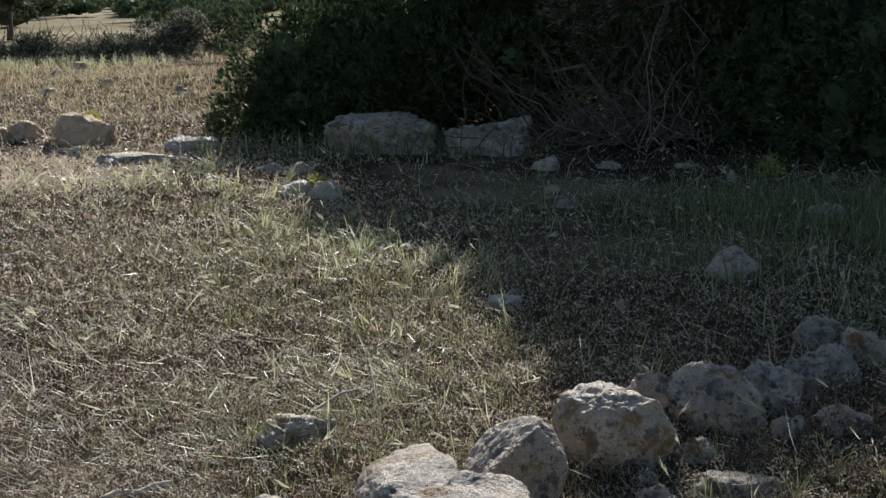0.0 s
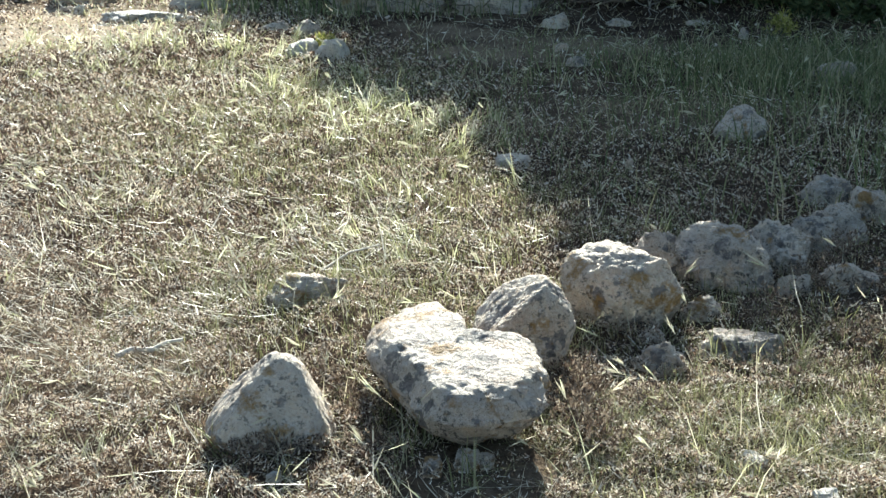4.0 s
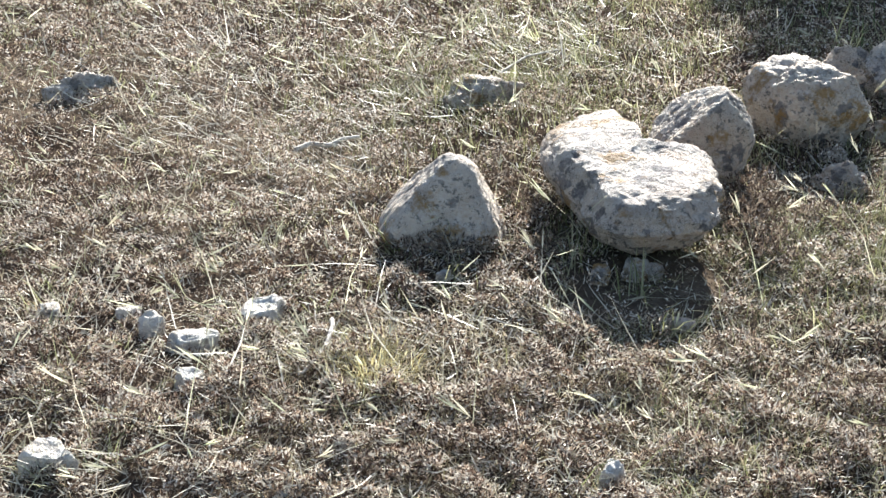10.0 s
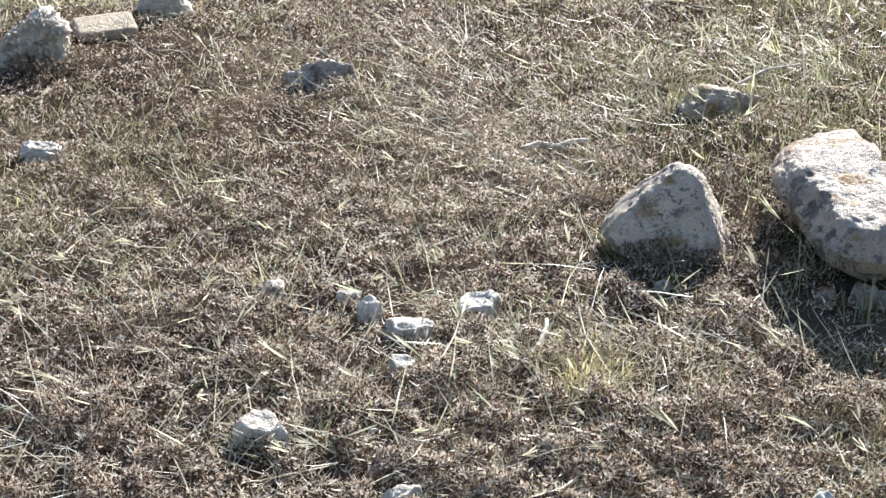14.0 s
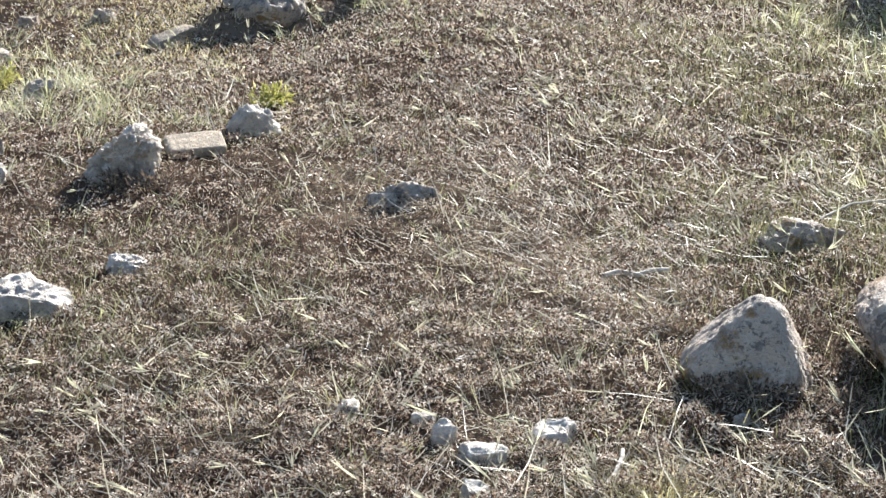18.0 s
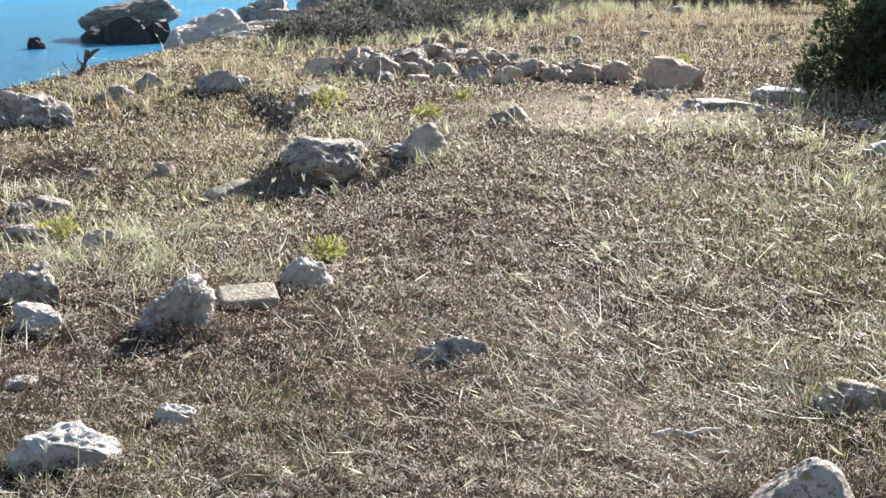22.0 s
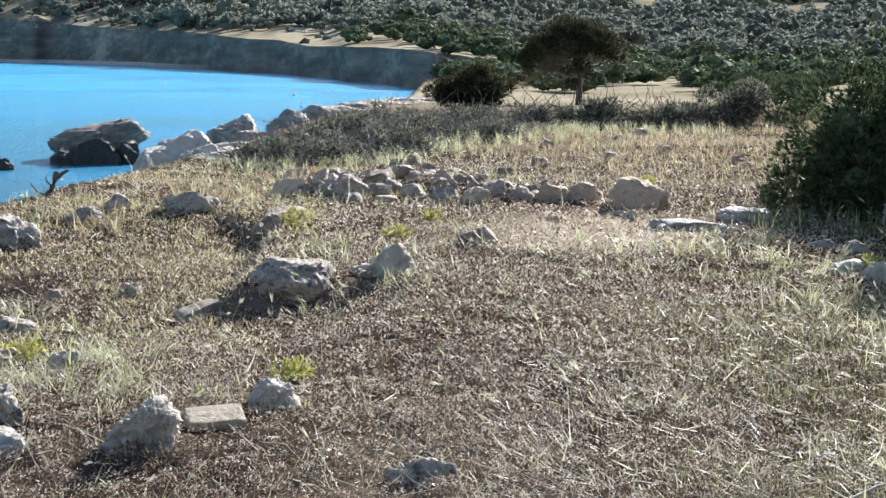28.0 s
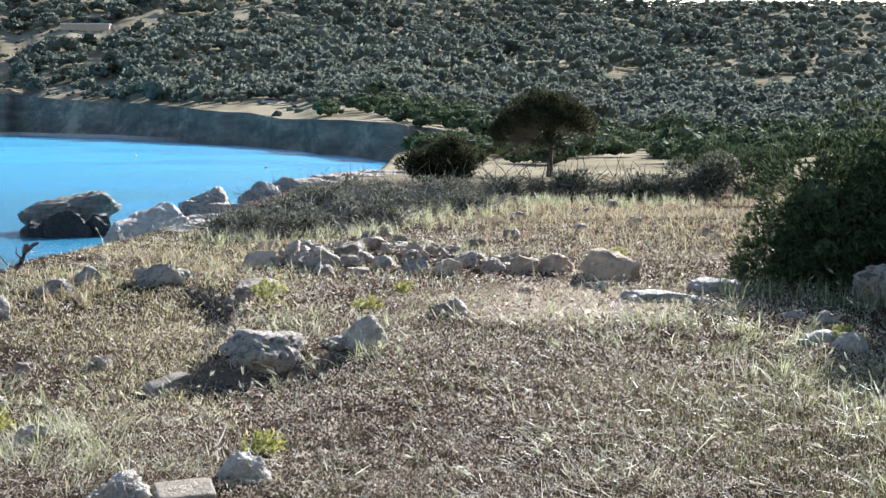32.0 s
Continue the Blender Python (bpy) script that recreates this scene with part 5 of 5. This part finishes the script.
bush("juniper_bush", (7.2, 33.0), 2.6, 2.0, 0.0, 1.3, 2600, 132, JUNIPER, "low dark juniper at the end of the hedge", "bush", leaf=((0.06, 0.14), (0.016, 0.035)), size=0.35, count=14, group="junipers")
bush("juniper_bush", (0.0, 44.0), 3.5, 2.4, 0.0, 1.62, 6500, 133, PINE, "dark spreading juniper bush near the bay", "bush", leaf=((0.06, 0.15), (0.02, 0.04)), size=0.28, count=34, group="junipers")


# the lone umbrella-shaped tree
def tree(name, at, w, trunk_h, top, n, seed, material, label):
    """A dome of foliage, hollow and twiggy below, drooping lower on one side."""
    rng = np.random.default_rng(seed)
    ob = thing(name, (*at, on_land(*at)), label, "tree")
    lumps = []
    for _ in range(120):
        q, f = rng.uniform(0, 2 * np.pi), math.sqrt(rng.random())
        x, y = math.cos(q) * f * w * 0.46, math.sin(q) * f * w * 0.46
        low = trunk_h + 0.35 + 0.45 * max(0.0, x / w * 2)
        zz = low + (top - 0.25 - low) * (1 - f ** 2.6) ** 0.6 * rng.uniform(0.80, 1.0)
        s = rng.uniform(0.24, 0.42)
        lumps.append((x, y, zz, s, s, s * 0.75))
    p, out = crown_points(lumps, n, rng, 0.6)
    v, f = leaves(p, out, rng, (0.06, 0.16), (0.026, 0.05), each=5, kite=False)
    part("crown", mesh_of("crown", v, f, material), ob)
    trunk = bough((0.28, 0, -0.2), (0.10, 0, trunk_h + 1.7), rng, 0.18)
    v, f = tubes([(trunk, 0.17, 0.10)], 8)
    part("trunk", mesh_of("trunk", v, f, PINEBARK, True), ob)
    for e in lumps[:16]:
        v, f = tubes([(bough(trunk[-1 - rng.integers(0, 3)], e[:3], rng, 0.3), 0.06, 0.02)], 5)
        part("limb", mesh_of("limb", v, f, PINEBARK), ob)
    fine = []
    for e in lumps * 5:
        start = np.array(trunk[-1 - rng.integers(0, 3)]) * 0.6 + np.array(e[:3]) * 0.4 + rng.normal(size=3) * 0.2
        fine.append((bough(start, np.array(e[:3]) + rng.normal(size=3) * [0.4, 0.4, 0.25] - [0, 0, 0.35], rng, 0.5), 0.013, 0.006))
    tagged(part("twig_mass", mesh_of("twig_mass", *tubes(fine, 3), BROWNWOOD), ob, "brown dry twigs under the crown"), kind="stuff")
    return ob


tree("umbrella_tree", (4.82, 67.2), 5.8, 0.75, 4.22, 12000, 141, PINE, "lone dark umbrella-shaped juniper tree on the meadow")

# yellow-green spurge and other small plants
for i, (x, y, w, h) in enumerate([(-1.42, 11.44, 0.32, 0.26), (-0.62, 11.3, 0.25, 0.12), (-0.35, 12.4, 0.22, 0.12), (-0.85, 6.45, 0.16, 0.10), (-2.6, 7.9, 0.3, 0.12), (2.75, 9.5, 0.14, 0.16), (1.9, 15.0, 0.2, 0.15), (5.95, 8.6, 0.25, 0.2)]):
    bush("spurge_plant", (x, y), w, w, 0.0, h, 130, 150 + i, SPURGE, "yellow-green leafy plant on dry ground", "plant", leaf=((0.02, 0.05), (0.006, 0.014)), size=0.05, count=9, group="small plants", stems=6, thick=0.003)
# brown dry weeds between the boulders
for i, (x, y, w, h) in enumerate([(1.62, 3.22, 0.16, 0.12), (1.78, 3.12, 0.2, 0.10), (1.52, 3.02, 0.16, 0.08), (1.02, 3.6, 0.2, 0.08), (2.45, 3.55, 0.24, 0.14), (2.75, 3.75, 0.26, 0.16), (3.0, 3.9, 0.24, 0.16),
                                  (-1.24, 4.98, 0.2, 0.10), (-1.12, 5.05, 0.16, 0.08), (-0.4, 8.9, 0.3, 0.12), (0.98, 3.12, 0.14, 0.07), (2.6, 3.3, 0.3, 0.09), (1.02, 3.35, 0.2, 0.07), (1.06, 3.5, 0.18, 0.07), (1.58, 3.12, 0.2, 0.1), (1.66, 3.3, 0.18, 0.1), (1.52, 2.92, 0.2, 0.07), (0.72, 3.16, 0.22, 0.05), (2.95, 3.6, 0.3, 0.14), (3.2, 3.85, 0.3, 0.14), (2.25, 3.2, 0.3, 0.08)]):
    bush("dry_weed", (x, y), w, w, 0.0, h * 0.8, 160, 300 + i, WEED, "low brown dried weed beside stones", "weed", leaf=((0.008, 0.024), (0.003, 0.007)), size=0.045, count=12, group="dry weeds", stems=8, thick=0.0022)
# small chips of stone and dry flower heads
x, y, rng = scatter(1600, 2.0, 18, 175, clump=0.45, patch=0.9)
n = len(x)
s = (rng.uniform(0.004, 0.012, n) * np.clip(np.hypot(x, y) / 6, 0.8, 1.8))[:, None]
c = np.stack([x, y, land(x, y) + s[:, 0] * 0.6], -1)
oct_ = np.array([(1, 0, 0), (0, 1, 0), (-1, 0, 0), (0, -1, 0), (0, 0, 0.7), (0, 0, -0.7)])
v = (c[:, None] + (oct_[None] * rng.uniform(0.6, 1.4, (n, 6, 1)) + rng.normal(size=(n, 6, 3)) * 0.25) * s[:, None]).reshape(-1, 3)
tri = np.array([(0, 1, 4), (1, 2, 4), (2, 3, 4), (3, 0, 4), (1, 0, 5), (2, 1, 5), (3, 2, 5), (0, 3, 5)])
stuff("stone_chips", v, [(np.arange(n)[:, None, None] * 6 + tri[None]).reshape(-1, 3)], STONE_WHITE, "tiny pale limestone chips on the soil", "gravel")
x, y, rng = scatter(500, 2.6, 9, 176, a0=-20, a1=10, clump=0.5, patch=1.5)
n = len(x)
up = rng.uniform(0.03, 0.09, n)
s = (rng.uniform(0.003, 0.006, n) * np.clip(np.hypot(x, y) / 5, 0.8, 1.6))[:, None]
v = (np.stack([x, y, land(x, y) + up], -1)[:, None] + oct_[None] * s[:, None]).reshape(-1, 3)
stuff("dry_flower_heads", v, [(np.arange(n)[:, None, None] * 6 + tri[None]).reshape(-1, 3)], STRAW_PALE, "tiny whitish dry flower heads among litter", "flowers")
# straw tuft near the boulders
rng = np.random.default_rng(171)
n = 480
ang, rad = rng.uniform(0, 2 * np.pi, n), 0.10 * rng.random(n) ** 0.7
x, y = 0.44 + rad * np.cos(ang), 2.66 + rad * np.sin(ang)
v, f, _, _ = blades(x, y, land(x, y), rng.uniform(0.03, 0.10, n), rng.uniform(0.0015, 0.0025, n), ang + rng.normal(0, 0.6, n), rng.uniform(0.1, 1.0, n), rng.uniform(0.1, 0.7, n), rng)
tagged(new("grass_tuft", mesh_of("grass_tuft", v, f, YELLOW)), "fine yellowish grass tuft on brown litter", "grass tuft")


def stick(points, r, label):
    pts = [(x, y, on_land(x, y) + z) for x, y, z in points]
    v, f = tubes([(pts, r, r * 0.6)], 6)
    return tagged(new("stick", mesh_of("stick", v, f, PALEWOOD, True)), label, "stick", "sticks")


stick([(0.39, 2.86, 0.035), (0.385, 2.82, 0.04), (0.36, 2.76, 0.03), (0.325, 2.71, 0.022), (0.29, 2.67, 0.018)], 0.006, "curved bleached twig lying on litter")
stick([(0.47, 4.05, 0.03), (0.52, 4.075, 0.038), (0.58, 4.06, 0.032), (0.63, 4.09, 0.036), (0.68, 4.08, 0.03)], 0.010, "bleached forked branch lying in grass")
stick([(1.27, 4.55, 0.03), (1.4, 4.66, 0.05), (1.55, 4.75, 0.04)], 0.005, "thin dark twig lying in grass")

# bare snag at the cliff edge
rng = np.random.default_rng(181)
snag = thing("dead_snag", (-4.45, 14.5, on_land(-4.45, 14.5)), "dark dead snag at the edge above the sea", "snag")
v, f = tubes([(bough((0, 0, -0.1), (0.13, 0.02, 0.27), rng, 0.3), 0.045, 0.03), (bough((0.08, 0, 0.18), (0.24, 0.05, 0.25), rng, 0.3), 0.03, 0.016), (bough((0, 0, 0), (-0.3, 0.1, 0.12), rng, 0.5), 0.014, 0.005),
              (bough((0.05, 0, 0.1), (0.0, -0.05, 0.24), rng, 0.5), 0.012, 0.005)], 6)
part("bare_wood", mesh_of("bare_wood", v, f, BARK), snag)


# ---- the far side of the bay ----
def far_point(a, e):
    """The place on the hillside at bearing a that stands e degrees above the eye."""
    r = np.geomspace(200, 1000, 500)
    x, y = r * math.sin(radians(a)), r * math.cos(radians(a))
    z = land(x, y)
    i = int(np.argmax(np.degrees(np.arctan2(z - EYE, r)) >= e))
    return float(x[i]), float(y[i]), float(z[i])


def woods(n, r0, r1, power, seed, w, h, keep):
    """Crowns of a few leafy lumps each, with loose sprays round the outline."""
    rng = np.random.default_rng(seed)
    a = rng.uniform(-22, 19.5, n)
    r = r0 + (r1 - r0) * rng.random(n) ** power
    x, y = r * np.sin(np.radians(a)), r * np.cos(np.radians(a))
    ok = keep(a, r, x, y)
    x, y, r = x[ok], y[ok], r[ok]
    z, n = land(x, y), len(x)
    grown = np.clip(r / 480, 0.55, 1.3)
    w = rng.uniform(*w, n) * grown
    h = w * rng.uniform(*h, n)
    verts, tris, base = [], [], 0
    for on, lumps, sprays, level in ((r < 300, 9, 270, 1), ((r >= 300) & (r < 470), 7, 112, 1), (r >= 470, 3, 33, 1)):
        bv, bf = ball(level)
        k = int(on.sum())
        if not k:
            continue
        foot, ww, hh = np.stack([x, y, z], -1)[on], w[on], h[on]
        for i in range(lumps):
            turn, out = rng.uniform(0, 2 * np.pi, k), (0.06 if i == 0 else 0.30) * ww
            high = hh * (0.68 if i == 0 else rng.uniform(0.3, 0.66, k))
            c = foot + np.stack([np.cos(turn) * out, np.sin(turn) * out, high], -1)
            size = np.stack([ww * 0.27, ww * 0.27, hh * 0.30], -1) * rng.uniform(0.6, 1.1, (k, 1))
            grow = rng.uniform(0.66, 1.12, (k, len(bv), 1))
            v = c[:, None] + bv[None] * grow * size[:, None]
            v[:, :, 2] = np.maximum(v[:, :, 2], foot[:, None, 2] - 0.3)
            verts.append(v.reshape(-1, 3))
            tris.append((np.arange(k)[:, None, None] * len(bv) + bf[None]).reshape(-1, 3) + base)
            base += k * len(bv)
            each = sprays // lumps
            d = rng.normal(size=(k, each, 3))
            d[:, :, 2] = np.abs(d[:, :, 2]) * 0.9 - 0.25
            d /= np.linalg.norm(d, axis=2)[:, :, None]
            p = c[:, None] + d * size[:, None] * rng.uniform(0.75, 1.05, (k, each, 1))
            # sprays lie like shingles on the lump, tips lifted
            along = np.cross(d, rng.normal(size=d.shape))
            along = along / np.linalg.norm(along, axis=2)[:, :, None] + d * rng.uniform(0.1, 0.9, (k, each, 1))
            across = np.cross(along, d) * (ww * 0.5)[:, None, None] * rng.uniform(0.07, 0.14, (k, each, 1))
            tip = p + along * ww[:, None, None] * rng.uniform(0.06, 0.13, (k, each, 1))
            verts.append(np.stack([p - across, p + across, tip], 2).reshape(-1, 3))
            tris.append(np.arange(k * each * 3).reshape(-1, 3) + base)
            base += k * each * 3
    return np.concatenate(verts), [np.concatenate(tris)]


hut_r = math.hypot(*far_point(-14.2, 3.5)[:2])


def clearing(a, r):
    """Bare ground: round the parked car, along the tracks by the building, and open terraces on the hill."""
    bare = (np.abs(a + 7.0) < 1.2) & (r < far_shore(a) * 1.27)
    bare |= (a > -16.8) & (a < -5.5) & (np.abs(r - hut_r + 12 - 4 * (a + 14)) < 20)
    bare |= (a > -13.5) & (a < -4.0) & (np.abs(r - hut_r - 105) < 18)
    for ca, cr, da, dr in ((7.4, 615, 0.9, 34), (9.3, 600, 0.8, 26), (11.0, 640, 0.7, 26), (14.0, 590, 1.7, 36), (12.6, 560, 0.7, 22), (-17.5, 640, 0.9, 34), (-2.0, 690, 0.6, 24), (3.6, 640, 0.5, 20)):
        bare |= ((a - ca) / da) ** 2 + ((r - cr) / dr) ** 2 < 1
    return bare


def on_hill(a, r, x, y):
    edge = np.where(a < 1.6, far_shore(a) * 1.035 + 14, np.interp(a, [1.6, 3.0, 4.5], [222, 216, 240]))
    return (r > edge) & (fbm(x * 0.016, y * 0.016, 3, 61) > np.where(a < -9, 0.27, 0.24)) & ~clearing(a, r) & (r < 968)


# near trees take the darker leaf colour, so haze seems to deepen up the hill
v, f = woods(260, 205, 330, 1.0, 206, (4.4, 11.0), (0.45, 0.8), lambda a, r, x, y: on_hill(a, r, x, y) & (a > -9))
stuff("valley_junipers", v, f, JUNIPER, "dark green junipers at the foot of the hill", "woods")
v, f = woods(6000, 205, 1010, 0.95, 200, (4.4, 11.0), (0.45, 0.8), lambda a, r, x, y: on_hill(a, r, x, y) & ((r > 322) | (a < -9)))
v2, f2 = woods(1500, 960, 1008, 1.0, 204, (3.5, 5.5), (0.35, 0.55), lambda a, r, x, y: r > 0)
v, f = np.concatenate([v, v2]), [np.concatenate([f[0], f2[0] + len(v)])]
stuff("hillside_woods", v, f, HAZED_WOODS, "dense juniper and pine woods on the hillside, leaf colour paled for haze", "woods")
rng = np.random.default_rng(203)
a, r = rng.uniform(-22, 19.5, 4200), 205 + 795 * rng.random(4200) ** 1.35
x, y = r * np.sin(np.radians(a)), r * np.cos(np.radians(a))
ok = (r > np.where(a < 1.6, far_shore(a) * 1.045 + 9, 236)) & ((fbm(x * 0.016, y * 0.016, 3, 61) < 0.42) | clearing(a, r) & (rng.random(len(a)) < 0.3))
x, y = x[ok], y[ok]
n, z = len(x), land(x, y)
s = rng.uniform(0.5, 1.5, n)
bv, bf = ball(1)
v = np.stack([x, y, z + s * 0.3], -1)[:, None] + bv[None] * rng.uniform(0.6, 1.3, (n, len(bv), 1)) * np.stack([s, s, s * 0.7], -1)[:, None]
stuff("hillside_scrub", v.reshape(-1, 3), [(np.arange(n)[:, None, None] * len(bv) + bf[None]).reshape(-1, 3)], HAZED_WOODS, "low scrub dotted over bare hillside", "scrub")
# this scrub also goes without the haze paling of the far woods
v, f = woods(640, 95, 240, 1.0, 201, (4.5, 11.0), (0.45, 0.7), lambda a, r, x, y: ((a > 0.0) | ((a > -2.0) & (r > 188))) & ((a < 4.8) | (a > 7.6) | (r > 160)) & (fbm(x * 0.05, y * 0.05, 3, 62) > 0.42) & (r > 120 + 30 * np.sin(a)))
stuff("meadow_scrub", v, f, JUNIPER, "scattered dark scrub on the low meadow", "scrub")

CAR_PAINT = Mat("silver_paint")
CAR_PAINT.bsdf.inputs["Base Color"].default_value = (0.55, 0.57, 0.6, 1)
CAR_PAINT.bsdf.inputs["Metallic"].default_value = 0.5
CAR_PAINT.bsdf.inputs["Roughness"].default_value = 0.3
CAR_GLASS = Mat("dark_car_glass")
CAR_GLASS.bsdf.inputs["Base Color"].default_value = (0.02, 0.025, 0.03, 1)
CAR_GLASS.bsdf.inputs["Roughness"].default_value = 0.08
TYRE = Mat("tyre_rubber")
TYRE.bsdf.inputs["Base Color"].default_value = (0.02, 0.02, 0.02, 1)
TYRE.bsdf.inputs["Roughness"].default_value = 0.85
RENDERED = Mat("white_render")
RENDERED.put(RENDERED.bsdf.inputs["Base Color"], RENDERED.mix(RENDERED.noise(RENDERED.here(), 0.6), (0.7, 0.68, 0.64), (0.82, 0.8, 0.76)))


def box(name, x0, x1, y0, y1, z0, z1, material, taper=0.0, bevel=0.0):
    bm = bmesh.new()
    bmesh.ops.create_cube(bm, size=1)
    for q in bm.verts:
        top = q.co.z > 0
        q.co = ((x0 + x1) / 2 + q.co.x * (x1 - x0) * (1 - taper * top), (y0 + y1) / 2 + q.co.y * (y1 - y0) * (1 - taper * 0.6 * top), z1 if top else z0)
    if bevel:
        bmesh.ops.bevel(bm, geom=bm.edges[:], offset=bevel, segments=2, affect="EDGES")
    me = bpy.data.meshes.new(name)
    bm.to_mesh(me)
    bm.free()
    me.materials.append(material)
    return me


cx, cy, cz = far_point(-7.05, 0.62)
car = thing("car", (cx, cy, cz), "small silver car parked on the far bank", "car", turn=35)
body = part("body", box("body", -2.1, 2.1, -0.85, 0.85, 0.35, 0.95, CAR_PAINT.mat, 0.06, 0.12), car)
part("cabin", box("cabin", -1.3, 1.2, -0.75, 0.75, 0.93, 1.5, CAR_GLASS.mat, 0.25, 0.08), car, "dark windows")
part("roof", box("roof", -0.95, 0.85, -0.6, 0.6, 1.48, 1.56, CAR_PAINT.mat, 0.1, 0.03), car)
for wx_, wy_ in ((-1.3, -0.8), (1.3, -0.8), (-1.3, 0.8), (1.3, 0.8)):
    v, f = tubes([([(wx_, wy_ - 0.1, 0.33), (wx_, wy_, 0.33), (wx_, wy_ + 0.1, 0.33)], 0.33, 0.33)], 14)
    wheel = part("wheel", mesh_of("wheel", v, f, TYRE.mat, True), car)
    v, f = tubes([([(wx_, wy_ - 0.12, 0.33), (wx_, wy_, 0.33), (wx_, wy_ + 0.12, 0.33)], 0.2, 0.2)], 14)
    part("rim", mesh_of("rim", v, f, CAR_PAINT.mat, True), wheel)

hx, hy, hz = far_point(-14.2, 3.5)
hut = thing("long_low_building", (hx, hy, hz + 0.2), "long low white building among hillside trees", "building", turn=8)
part("wall", box("wall", -12, 12, -4, 4, -1.0, 2.4, STONE_OCHRE, 0.0, 0.05), hut)
part("roof", box("roof", -12.6, 12.6, -4.5, 4.5, 2.4, 3.0, RENDERED.mat, 0.02, 0.05), hut)
for a, r in ((-12.4, 235), (-7.2, 175)):
    bx, by = r * math.sin(radians(a)), r * math.cos(radians(a))
    bm = bmesh.new()
    bmesh.ops.create_uvsphere(bm, u_segments=16, v_segments=10, radius=0.22)
    me = bpy.data.meshes.new("buoy")
    bm.to_mesh(me)
    bm.free()
    me.materials.append(RENDERED.mat)
    float_ob = new("buoy", me)
    float_ob.matrix_basis = pose(bx, by, SEA_Z + 0.1)
    tagged(float_ob, "white round mooring buoy on the water", "buoy", "buoys")
